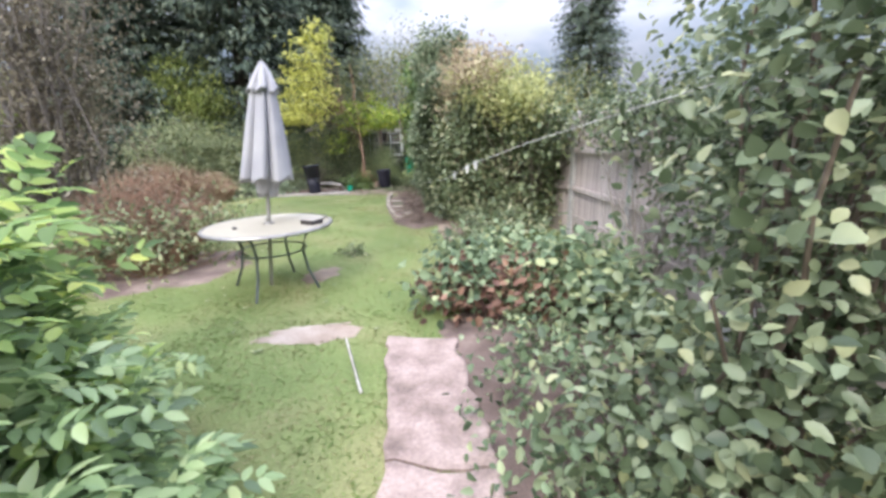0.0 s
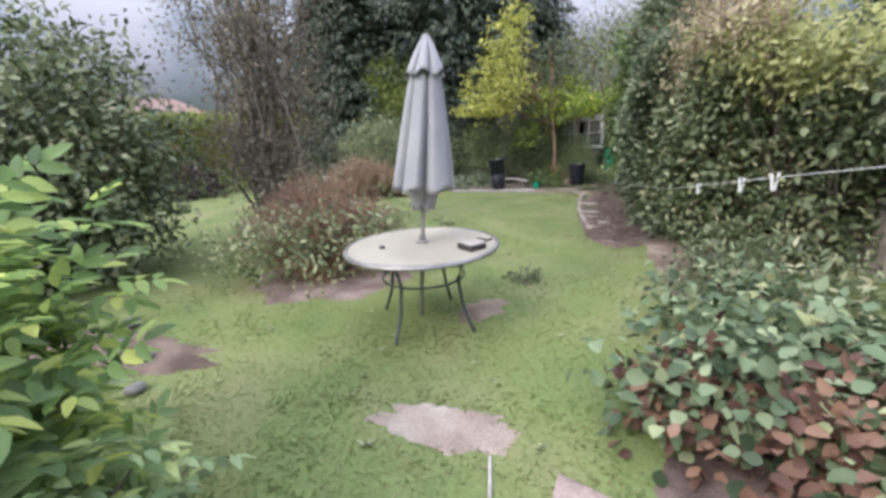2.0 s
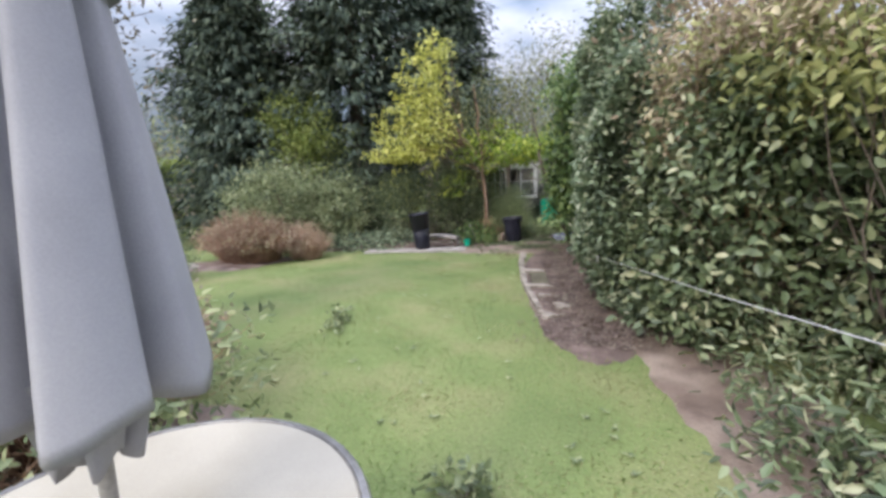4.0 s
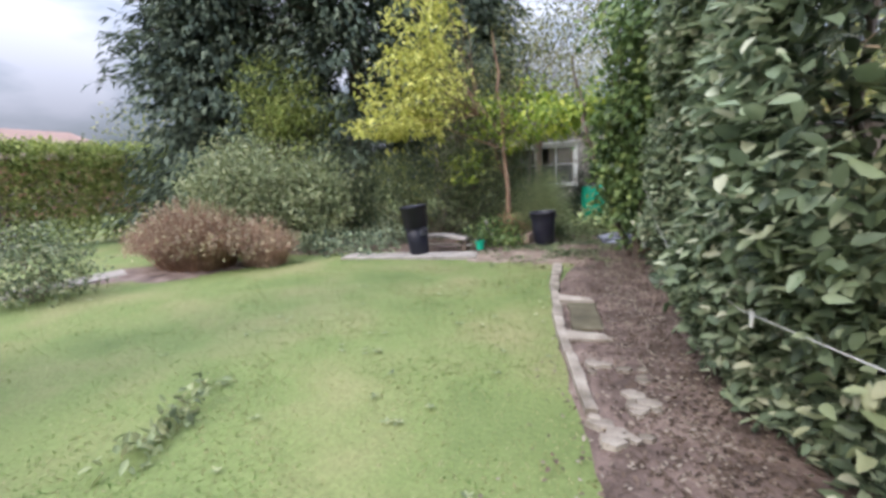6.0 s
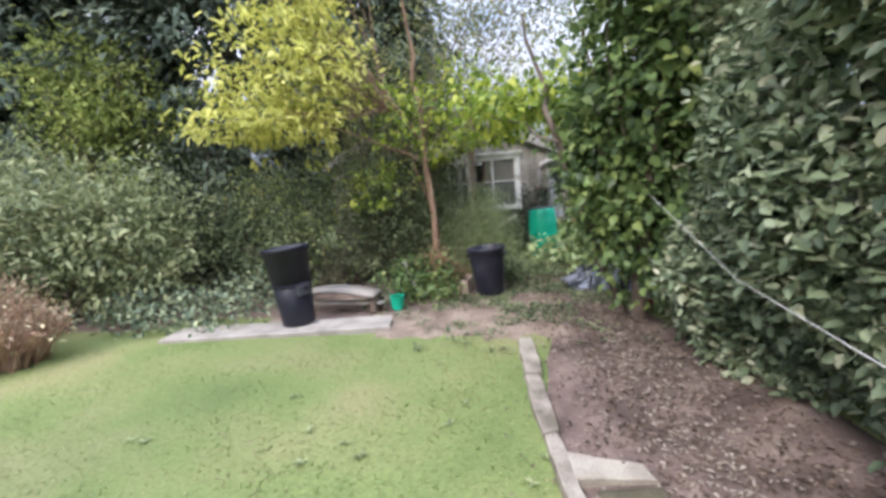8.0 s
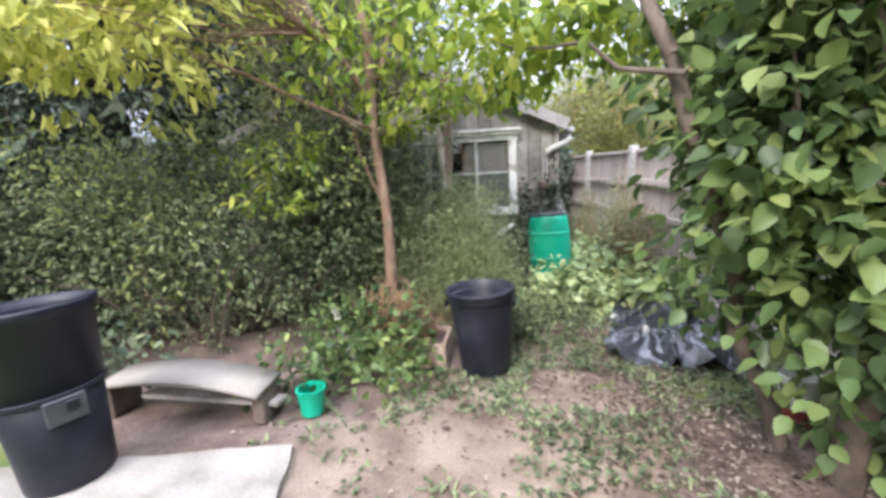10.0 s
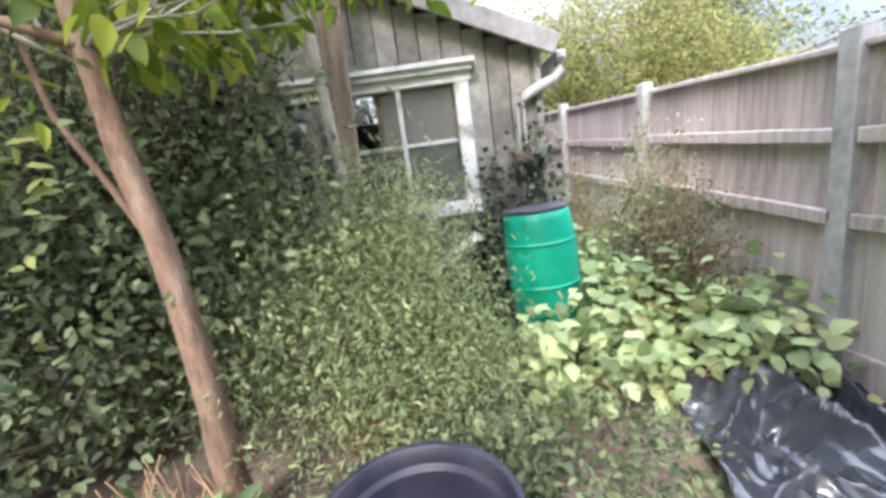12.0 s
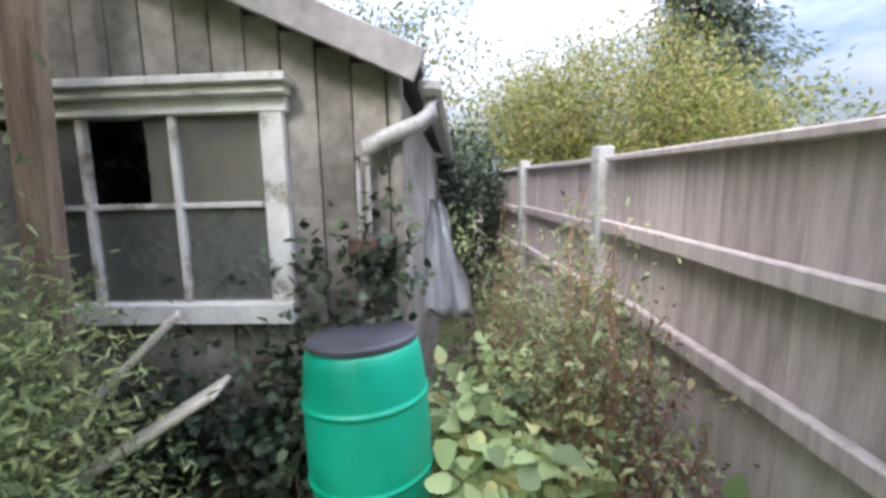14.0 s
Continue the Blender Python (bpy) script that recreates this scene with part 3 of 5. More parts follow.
# ---- fence ----
FENCE_LINE = [(4.05, -4.7), (4.02, -2.9), (4.0, -1.05), (3.93, 0.8), (3.8, 2.6), (3.58, 4.4), (3.1, 6.15), (2.55, 7.9), (2.0, 9.65), (1.3, 11.35), (1.03, 13.2), (0.95, 15.05), (0.75, 16.9), (0.55, 18.75), (0.35, 20.6)]
fence = root("fence", (0, 0, 0), "weathered grey-brown board fence with pale posts and capping", "fence")
board_me = None
for n, ((x0, y0), (x1, y1)) in enumerate(zip(FENCE_LINE, FENCE_LINE[1:])):
    ang, ln = math.atan2(y1 - y0, x1 - x0), math.hypot(x1 - x0, y1 - y0)
    top, z0, z1 = 1.69, 0.09 * max(n - 10, 0) + 0.05 * max(0, min(3, 8 - n)), 0.09 * max(n - 9, 0) + 0.05 * max(0, min(3, 7 - n))
    step = Matrix.Translation((x0, y0, z0)) @ Matrix.Rotation(ang, 4, "Z") @ Matrix.Rotation(-math.atan2(z1 - z0, ln), 4, "Y")
    if board_me is None:
        bm = box_bm(0.128, 0.014, 1.5, 0.003)
        board_me = bpy.data.meshes.new("board")
        bm.to_mesh(board_me)
        bm.free()
        board_me.materials.append(M["fence"])
    cnt = 16
    for q in range(cnt):
        ob = new("board", board_me)
        ob.parent = fence
        ob.matrix_basis = step @ Matrix.Translation(((q + 0.5) * ln / cnt, -0.012 - 0.004 * (q % 2), 0.94)) @ Matrix.Rotation(radians(2.5), 4, "Z")
    for z, h, dpt, y in ((1.285 - 0.03 * max(n - 10, 0) if n > 8 else 1.2, 0.075, 0.045, 0.03), (0.88 - 0.04 * max(n - 10, 0) if n > 8 else 0.62, 0.075, 0.045, 0.03)):
        part("rail", box_bm(ln - 0.12, dpt, h, 0.006, step @ Matrix.Translation((ln / 2, y, z))), M["fence"], fence)
    part("capping", box_bm(ln - 0.11, 0.075, 0.035, 0.006, step @ Matrix.Translation((ln / 2, 0, top - 0.005))), M["fence"], fence)
    part("gravel_board", box_bm(ln - 0.11, 0.03, 0.6, 0.004, step @ Matrix.Translation((ln / 2, 0, -0.1))), M["fence"], fence)
    bm = box_bm(0.105, 0.105, top + z0 + 0.1, 0.008, Matrix.Translation((x0, y0, (top + z0 + 0.06) / 2)) @ Matrix.Rotation(ang, 4, "Z"))
    part("post", bm, M["post"], fence, "pale grey square fence post")

# ---- shed ----
SX0, SX1, SY0, SY1 = -4.4, -0.22, 14.16, 17.6
RIDGE = -2.3


def roof_z(x):
    return 2.1 + 0.46 * (min(x - SX0, SX1 - x))


shed = root("garden_shed", (SX0, SY0, 0), "old grey timber shed with a white-framed window and felt roof", "shed")
W0, W1, WZ0, WZ1 = -3.12, -0.69, 1.05, 1.95
O3 = Matrix.Translation((-SX0, -SY0, 0))
x = SX0
while x < SX1 - 0.02:
    w = min(0.148, SX1 - x)
    c = x + w / 2
    spans = [(0.02, roof_z(c) - 0.03)]
    if W0 + 0.03 < c < W1 - 0.03:
        spans = [(0.02, WZ0 + 0.03), (WZ1 - 0.03, roof_z(c) - 0.03)]
    for z0, z1 in spans:
        bm = box_bm(w - 0.007, 0.022, z1 - z0, 0.003, O3 @ Matrix.Translation((c, SY0 + random.uniform(-0.003, 0.003), (z0 + z1) / 2)))
        part("cladding_board", bm, M["shed"], shed)
    x += 0.148
for nm, cx, cy, sx, sy, sz in (("side_wall", SX1 - 0.02, (SY0 + SY1) / 2 + 0.02, 0.04, SY1 - SY0 - 0.04, 2.05), ("side_wall", SX0 + 0.02, (SY0 + SY1) / 2 + 0.02, 0.04, SY1 - SY0 - 0.04, 2.05),
                               ("back_wall", (SX0 + SX1) / 2, SY1, SX1 - SX0, 0.04, 2.1), ("shed_floor", (SX0 + SX1) / 2, (SY0 + SY1) / 2, SX1 - SX0 - 0.1, SY1 - SY0 - 0.1, 0.06)):
    part(nm, box_bm(sx, sy, sz, 0.003, O3 @ Matrix.Translation((cx, cy, sz / 2))), M["shed"], shed)
for s in (-1, 1):
    xe = SX1 + 0.11 if s > 0 else SX0 - 0.11
    ze, zr = 2.1 - 0.46 * 0.11 + 0.05, 2.1 + 0.46 * (SX1 - RIDGE) + 0.05
    bm = bmesh.new()
    rows = []
    for yy in (SY0 - 0.14, SY1 + 0.14):
        for up in (0, 0.035):
            rows.append([bm.verts.new((xe - SX0, yy - SY0, ze + up)), bm.verts.new((RIDGE - SX0, yy - SY0, zr + up))])
    a, b, c, d = rows
    for f in ((a[0], a[1], c[1], c[0]), (b[0], d[0], d[1], b[1]), (a[0], b[0], b[1], a[1]), (c[0], c[1], d[1], d[0]), (a[0], c[0], d[0], b[0]), (a[1], b[1], d[1], c[1])):
        bm.faces.new(f)
    bmesh.ops.recalc_face_normals(bm, faces=bm.faces)
    part("roof_slope", bm, M["felt"], shed, "dark worn roof felt")
    ln = math.hypot(RIDGE - xe, zr - ze)
    m = O3 @ Matrix.Translation(((xe + RIDGE) / 2, SY0 - 0.15, (ze + zr) / 2 - 0.04)) @ Matrix.Rotation(-s * -math.atan2(zr - ze, abs(RIDGE - xe)), 4, "Y")
    part("bargeboard", box_bm(ln + 0.02, 0.025, 0.13, 0.005, m), M["barge"], shed)
window = root("window", (W0, SY0, WZ0), "rotting white-painted window with dusty and broken panes")
window.parent = shed
window.location = (W0 - SX0, 0, WZ0)
OW = Matrix.Translation((-W0, -SY0, -WZ0))


def wbar(nm, x0, x1, z0, z1, y, dpt, mt="flaky"):
    return part(nm, box_bm(x1 - x0, dpt, z1 - z0, 0.004, OW @ Matrix.Translation(((x0 + x1) / 2, y, (z0 + z1) / 2))), M[mt], window)


FY = SY0 - 0.02
wbar("jamb", W1 - 0.1, W1, WZ0, WZ1 - 0.02, FY, 0.06)
wbar("jamb", W0, W0 + 0.1, WZ0, WZ1 - 0.02, FY, 0.06)
wbar("head", W0 - 0.02, W1 + 0.02, WZ1 - 0.02, WZ1 + 0.04, FY, 0.07)
wbar("drip_moulding", W0 - 0.04, W1 + 0.03, WZ1 + 0.043, WZ1 + 0.078, FY - 0.025, 0.11)
wbar("cornice", W0 - 0.05, W1 + 0.05, WZ1 + 0.081, WZ1 + 0.115, FY - 0.04, 0.14)
wbar("sill", W0 - 0.03, W1 + 0.005, WZ0 - 0.02, WZ0 + 0.07, FY - 0.02, 0.1)
mull = [-1.18, -1.59, -2.0, -2.4, -2.8]
for mx in mull:
    wbar("mullion", mx - 0.016, mx + 0.016, WZ0 + 0.07, WZ1 - 0.02, FY, 0.04)
edges = [W1 - 0.1] + mull + [W0 + 0.1]
for n, (b, a) in enumerate(zip(edges, edges[1:])):
    wbar("glazing_bar", a + 0.016, b - 0.016, 1.535, 1.56, FY, 0.035)
    for z0, z1 in ((WZ0 + 0.07, 1.535), (1.56, WZ1 - 0.02)):
        x0, x1 = a + 0.016, b - 0.016
        if n == 1 and z0 > 1.5:
            x0 = x0 + 0.26
        pane = wbar("pane", x0, x1, z0, z1, FY + 0.006, 0.004, "glass")
        pane.visible_shadow = False
part("blocking_board", box_bm(0.43, 0.012, 0.42, 0.003, O3 @ Matrix.Translation((-0.985, SY0 + 0.05, 1.77))), M["oldwood"], shed, "brown board behind the glass")
part("blocking_board", box_bm(0.14, 0.012, 0.42, 0.003, O3 @ Matrix.Translation((-1.29, SY0 + 0.06, 1.77))), M["oldwood"], shed)
part("wall_post", box_bm(0.145, 0.06, 2.7, 0.01, O3 @ Matrix.Translation((-1.54, SY0 - 0.29, 1.35)) @ Matrix.Rotation(radians(2), 4, "Y")), M["oldwood"], shed, "bare brown upright timber")
part("corner_trim", box_bm(0.05, 0.06, 2.06, 0.006, O3 @ Matrix.Translation((SX1 + 0.005, SY0 - 0.012, 1.05))), M["shed"], shed)
part("gutter", box_bm(0.09, 3.6, 0.07, 0.02, O3 @ Matrix.Translation((SX1 + 0.15, (SY0 + SY1) / 2 - 0.02, 2.0))), M["pipe"], shed)
pp = np.array([(0.04, -0.02, 1.98), (0.04, -0.05, 1.9), (0.0, -0.07, 1.86), (-0.16, -0.08, 1.8), (-0.225, -0.08, 1.77), (-0.245, -0.08, 1.72)]) + np.array([-SX0 - 0.11, 0, 0])
tubes("downpipe_elbow", [(pp, np.full(len(pp), 0.036))], M["pipe"], shed, 12, "pale grey bent downpipe")
for dx in (-0.02, 0.02):
    pp = np.array([(-0.245 + dx, -0.075, 1.74), (-0.247 + dx, -0.075, 1.4), (-0.25 + dx, -0.07, 1.1)]) + np.array([-SX0 - 0.11, 0, 0])
    tubes("downpipe", [(pp, np.full(3, 0.011))], M["pipe"], shed, 8)
part("pipe_bracket", box_bm(0.12, 0.07, 0.07, 0.008, O3 @ Matrix.Translation((-0.37, SY0 - 0.06, 1.36))), M["rust"], shed, "rusty pipe bracket")


# ---- stone and concrete ----
def slab(name, corners, z, thick, material, label, category="slab"):
    """A worn slab with uneven edges, through four corners."""
    ob = root(name, (*corners[0], 0), label, category)
    bm = bmesh.new()
    c = [Vector((a, b)) for a, b in corners]
    o = c[0]
    loop = []
    for a, b in zip(c, c[1:] + c[:1]):
        steps = max(3, int((b - a).length / 0.07))
        for q in range(steps):
            v = a.lerp(b, q / steps)
            v = v + Vector((noise.noise((v.x * 6, v.y * 6, 1)), noise.noise((v.x * 6, v.y * 6, 5)))) * (0.05 if material == "pave" else 0.022)
            loop.append(v - o)
    mid = sum(loop, Vector((0, 0))) / len(loop)
    top = [bm.verts.new((v.x, v.y, z - 0.006)) for v in loop]
    inn = [bm.verts.new((*(v.lerp(mid, 0.06)), z + 0.004 * noise.noise((v.x * 4, v.y * 4, 3)))) for v in loop]
    low = [bm.verts.new((v.x, v.y, z - thick)) for v in loop]
    n = len(loop)
    for q in range(n):
        r = (q + 1) % n
        bm.faces.new((low[q], low[r], top[r], top[q]))
        bm.faces.new((top[q], top[r], inn[r], inn[q]))
    bm.faces.new(inn)
    part("body", bm, M[material], ob)
    return ob


slab("path_slab", [(1.25, 0.8), (1.5, -0.52), (2.07, -0.55), (1.8, 0.76)], 0.03, 0.06, "pave", "worn pinkish concrete garden path slab")
slab("path_slab", [(1.5, -0.54), (1.72, -2.0), (2.3, -1.95), (2.07, -0.57)], 0.03, 0.06, "pave", "worn pinkish concrete garden path slab")
slab("path_slab", [(1.72, -2.03), (1.8, -3.6), (2.4, -3.6), (2.3, -1.98)], 0.03, 0.06, "pave", "worn pinkish concrete garden path slab")
slab("concrete_base", [(-4.4, 9.98), (-1.93, 10.5), (-2.05, 10.92), (-4.5, 10.42)], 0.045, 0.06, "concrete", "long pale concrete slab under the stacked bins", "concrete slab")
KLINE = [Vector(q) for q in ((0.235, 6.45), (0.01, 7.2), (-0.2, 8.0), (-0.375, 8.82), (-0.5, 9.55), (-0.605, 10.28))]
for n, (p, q) in enumerate(zip(KLINE, KLINE[1:])):
    d = (q - p).normalized()
    side = Vector((d.y, -d.x))
    sh = random.uniform(-0.008, 0.008)
    p, q = p + d * 0.006 + side * sh, q - d * 0.006 + side * sh
    wd = side * (0.075, 0.08, 0.085, 0.11, 0.13)[n]
    slab("edging_kerb", [tuple(q), tuple(p), tuple(p + wd), tuple(q + wd)], 0.034 + sh * 0.4, 0.1, "kerb", "pale lichened concrete edging beside the lawn", "kerb")


slab("paving_slab", [(-0.13, 8.42), (0.02, 7.68), (0.27, 7.74), (0.13, 8.47)], 0.03, 0.06, "moss", "mossy broken paving slab half sunk in soil", "paving slab")
for corners in ([(-0.27, 8.66), (-0.23, 8.47), (0.12, 8.5), (0.09, 8.6)], [(-0.04, 7.63), (0.0, 7.44), (0.36, 7.52), (0.3, 7.62)]):
    slab("cross_kerb", corners, 0.038, 0.09, "kerb", "pale broken concrete edging across the soil strip", "kerb")
slab("side_path", [(-8.25, 8.35), (-7.6, 8.1), (-7.7, 6.4), (-8.4, 6.5)], 0.035, 0.06, "concrete", "pale concrete path beyond the dead shrub", "path")
for n in range(22):
    rx, ry, rr = random.uniform(0.24, 0.62), random.uniform(6.2, 7.15), random.uniform(0.035, 0.085)
    rx += 0.26 * (6.7 - ry) * 0.6
    frag = root("rubble_piece", (rx, ry, float(rise(rx, ry)) + 0.024), "broken flat piece of old concrete in soil", "rubble", "rubble beside the kerb")
    bm = bmesh.new()
    k0, sides = random.uniform(0, 6), random.randint(5, 7)
    ring = [(rr * random.uniform(0.7, 1.25) * math.cos(k0 + 2 * math.pi * q / sides), rr * random.uniform(0.55, 0.9) * math.sin(k0 + 2 * math.pi * q / sides)) for q in range(sides)]
    lo = [bm.verts.new((u, v, -0.02)) for u, v in ring]
    hi = [bm.verts.new((u * 0.93, v * 0.93, 0.018 + 0.012 * random.random())) for u, v in ring]
    bm.faces.new(hi)
    for q in range(sides):
        bm.faces.new((lo[q], lo[(q + 1) % sides], hi[(q + 1) % sides], hi[q]))
    part("body", bm, M["kerb"], frag)


# ---- table, parasol and what lies on the table ----
TX, TY, TZ = -0.26, 2.03, 0.72
table = root("patio_table", (TX, TY, 0), "round beige-topped patio table on dark splayed metal legs", "table")
part("tabletop", lathe([(0.03, 0.705), (0.635, 0.705), (0.645, 0.712), (0.635, 0.722), (0.03, 0.722)], 64), M["tabletop"], table, "beige stained glass top")
part("rim", lathe([(0.638, 0.69), (0.668, 0.692), (0.676, 0.706), (0.668, 0.722), (0.646, 0.727), (0.64, 0.715), (0.638, 0.69)], 64, False), M["rim"], table)
for a in (-88, -4, 92, 176):
    c, s = math.cos(radians(a)), math.sin(radians(a))
    pts = [(r * c, r * s, z) for r, z in ((0.5, 0.7), (0.42, 0.62), (0.36, 0.45), (0.4, 0.22), (0.5, 0.0))]
    tubes("leg", [(np.array(pts), np.full(5, 0.015))], M["metal"], table, 8)
ring = [(0.36 * math.cos(a), 0.36 * math.sin(a), 0.44) for a in np.linspace(0, 2 * math.pi, 33)]
tubes("brace_ring", [(np.array(ring), np.full(33, 0.01))], M["metal"], table, 8)
ring = [(0.5 * math.cos(a), 0.5 * math.sin(a), 0.69) for a in np.linspace(0, 2 * math.pi, 41)]
tubes("support_ring", [(np.array(ring), np.full(41, 0.012))], M["metal"], table, 8)

parasol = root("parasol", (TX - 0.02, TY + 0.045, 0), "closed lilac-grey canvas parasol standing through the table", "parasol")
tip = Vector((0.175, -0.03, 2.34))


def on_pole(z):
    k = max(z - 0.72, -0.72) / 1.62
    return Vector((tip.x * k, tip.y * k, z))


pole = [tuple(on_pole(z)) for z in (0.0, 0.5, 1.0, 1.6, 2.28)]
tubes("pole", [(np.array(pole), np.full(5, 0.019))], M["polemetal"], parasol, 12)
part("collar", lathe([(0.024, 0.722), (0.06, 0.722), (0.058, 0.735), (0.03, 0.745), (0.03, 0.79), (0.024, 0.79)], 24), M["polemetal"], parasol, "grey collar ring")
bpy.context.view_layer.update()


def canopy(z_top, z_hem, r_top, r_hem, folds, depth, thick, nz=22, seg=96, wave=0.0, phase=0.0):
    """A furled cloth skirt with deep folds hanging round the pole."""
    V, Q = [], []
    for side in (0, 1):
        for a in range(nz + 1):
            k = a / nz
            z = z_top + (z_hem - z_top) * k
            r = r_top + (r_hem - r_top) * (k ** 0.85)
            for b in range(seg):
                th = 2 * math.pi * b / seg
                f = min(1.0, 1.5 * abs(math.cos(0.5 * folds * th + phase + 0.25 * math.sin(2 * k + th))))
                rr = r * (1 - depth * (0.4 + 0.6 * k) * (1 - f) ** 1.3) - side * thick
                rr *= 1 + 0.08 * math.cos(th * 2 + 1.0)
                c = on_pole(z)
                zz = z + wave * k * math.cos(folds * th + phase)
                V.append((c.x + rr * math.cos(th), c.y + rr * math.sin(th), zz))
    n1 = (nz + 1) * seg
    for a in range(nz):
        for b in range(seg):
            p, q = a * seg + b, a * seg + (b + 1) % seg
            Q.append((p, p + seg, q + seg, q))
            Q.append((n1 + p, n1 + q, n1 + q + seg, n1 + p + seg))
    for b in range(seg):
        p, q = nz * seg + b, nz * seg + (b + 1) % seg
        Q.append((p, n1 + p, n1 + q, q))
    return quad_mesh("cloth", V, Q, True)


hang("canopy", canopy(2.14, 1.2, 0.11, 0.275, 6, 0.62, 0.006, nz=26, seg=128, wave=0.02, phase=1.1), M["canvas"], parasol)
hang("vent_cap", canopy(2.33, 2.07, 0.035, 0.165, 6, 0.4, 0.005, nz=10, seg=128, wave=0.025, phase=0.4), M["canvas"], parasol, "short upper vent skirt")
hang("valance", canopy(1.3, 1.04, 0.17, 0.1, 6, 0.5, 0.005, nz=8, wave=0.03, phase=0.9), M["canvas"], parasol)
part("finial", lathe([(0.005, 2.31), (0.035, 2.32), (0.03, 2.345), (0.012, 2.36), (0.004, 2.362)], 16), M["canvas"], parasol).matrix_basis = Matrix.Translation((tip.x, tip.y, 0))
for a in range(5):
    th = 2 * math.pi * a / 5 + 0.5
    c0, c1 = on_pole(2.1), on_pole(1.12)
    tubes("rib", [(np.array([(c0.x + 0.03 * math.cos(th), c0.y + 0.03 * math.sin(th), 2.1), (c1.x + 0.06 * math.cos(th), c1.y + 0.06 * math.sin(th), 1.1)]), np.full(2, 0.006))], M["dark"], parasol, 6)

keep_box = root("storage_box", (0.225, 2.03, TZ + 0.004), "small dark box with a pale lid on the table", "box")
part("body", box_bm(0.185, 0.16, 0.045, 0.006, Matrix.Translation((0, 0, 0.0225))), M["dark"], keep_box)
part("lid", box_bm(0.19, 0.165, 0.008, 0.003, Matrix.Translation((0, 0, 0.051))), M["boxtop"], keep_box, "pale flat lid")
keep_box.rotation_euler = (0, 0, radians(-27))
tool = root("hand_tool", (0.25, 2.285, TZ + 0.006), "small dark T-shaped tool on the table", "tool")
tubes("handle", [(np.array([(-0.005, -0.06, 0.008), (0.02, 0.05, 0.008)]), np.full(2, 0.008))], M["dark"], tool, 8)
tubes("shaft", [(np.array([(0.0, 0.0, 0.008), (-0.11, 0.035, 0.008)]), np.full(2, 0.006))], M["dark"], tool, 8)
cap = root("bottle_cap", (-0.5, 1.78, TZ + 0.003), "small dark lump lying on the table", "cap")
part("body", lathe([(0.02, 0), (0.026, 0.004), (0.024, 0.018), (0.012, 0.024)], 16), M["dark"], cap)


# ---- bins, butt, plastic ----
def bin_profile(h, r0, r1, rim=0.022):
    wall = 0.012
    return [(0.02, 0.0), (r0 - 0.01, 0.0), (r0, 0.015), (r0 + (r1 - r0) * 0.5, h * 0.5), (r1 - 0.006, h - 0.086), (r1 - 0.005, h - 0.081), (r1 + 0.007, h - 0.079), (r1 + 0.01, h - 0.075), (r1 + 0.011, h - 0.035), (r1 + 0.012, h - 0.031),
            (r1 + rim - 0.002, h - 0.03), (r1 + rim, h - 0.027), (r1 + rim, h - 0.005), (r1 + rim - 0.002, h - 0.002), (r1 + rim - 0.006, h), (r1 + 0.002, h), (r1 - 0.003, h - 0.003), (r1 - 0.006, h - 0.05),
            (r1 - 0.009, h - 0.055), (r1 - 0.024, h - 0.058), (r1 - 0.027, h - 0.063), (r0 - wall, 0.03), (0.02, 0.028)]


def bin_at(name, x, y, h, r0, r1, z, lean_x, lean_y, turn, label, handle_gap=True):
    ob = root(name, (x, y, z), label, "dustbin")
    part("body", lathe(bin_profile(h, r0, r1), 48, False), M["black"], ob, smooth=True)
    for s in (0, 180):
        c, t = math.cos(radians(turn + s)), math.sin(radians(turn + s))
        bm = box_bm(0.02, 0.17, 0.05, 0.008, Matrix.Translation((c * (r1 + 0.012), t * (r1 + 0.012), h - 0.1)) @ Matrix.Rotation(radians(turn + s), 4, "Z"))
        part("handle", bm, M["black"], ob)
    ob.rotation_euler = (radians(lean_x), radians(lean_y), 0)
    return ob


bin_at("dustbin", -1.04, 11.95, 0.64, 0.185, 0.235, 0.012, 1.5, -3, 172, "open black plastic dustbin standing on bare earth")
cbin = root("compost_bin", (-3.06, 10.6, 0.046), "tall tapered black plastic compost bin on a concrete slab", "compost bin")
part("lower_body", lathe([(0.02, 0.0), (0.17, 0.0), (0.178, 0.015), (0.205, 0.46), (0.19, 0.47), (0.165, 0.02), (0.02, 0.02)], 48, False), M["black"], cbin, smooth=True)
part("upper_body", lathe([(0.206, 0.46), (0.214, 0.462), (0.238, 0.82), (0.252, 0.825), (0.262, 0.87), (0.258, 0.885), (0.236, 0.885), (0.226, 0.83), (0.198, 0.47)], 48, False), M["black"], cbin, smooth=True)
part("band", lathe([(0.207, 0.45), (0.22, 0.455), (0.222, 0.475), (0.212, 0.482)], 48, False), M["black"], cbin)
hm = Matrix.Rotation(radians(-25), 4, "Z") @ Matrix.Translation((0.213, 0, 0.4)) @ Matrix.Rotation(radians(3), 4, "Y")
part("hatch", box_bm(0.025, 0.15, 0.12, 0.006, hm), M["lid"], cbin, "worn grey sliding hatch")
part("hatch_catch", box_bm(0.02, 0.05, 0.05, 0.005, hm @ Matrix.Translation((0.02, 0.02, 0.02))), M["black"], cbin)
cbin.rotation_euler = (radians(1), radians(-4), 0)
butt = root("water_butt", (-0.305, 13.875, 0.045), "bright green ribbed plastic water butt with a grey lid", "water butt")
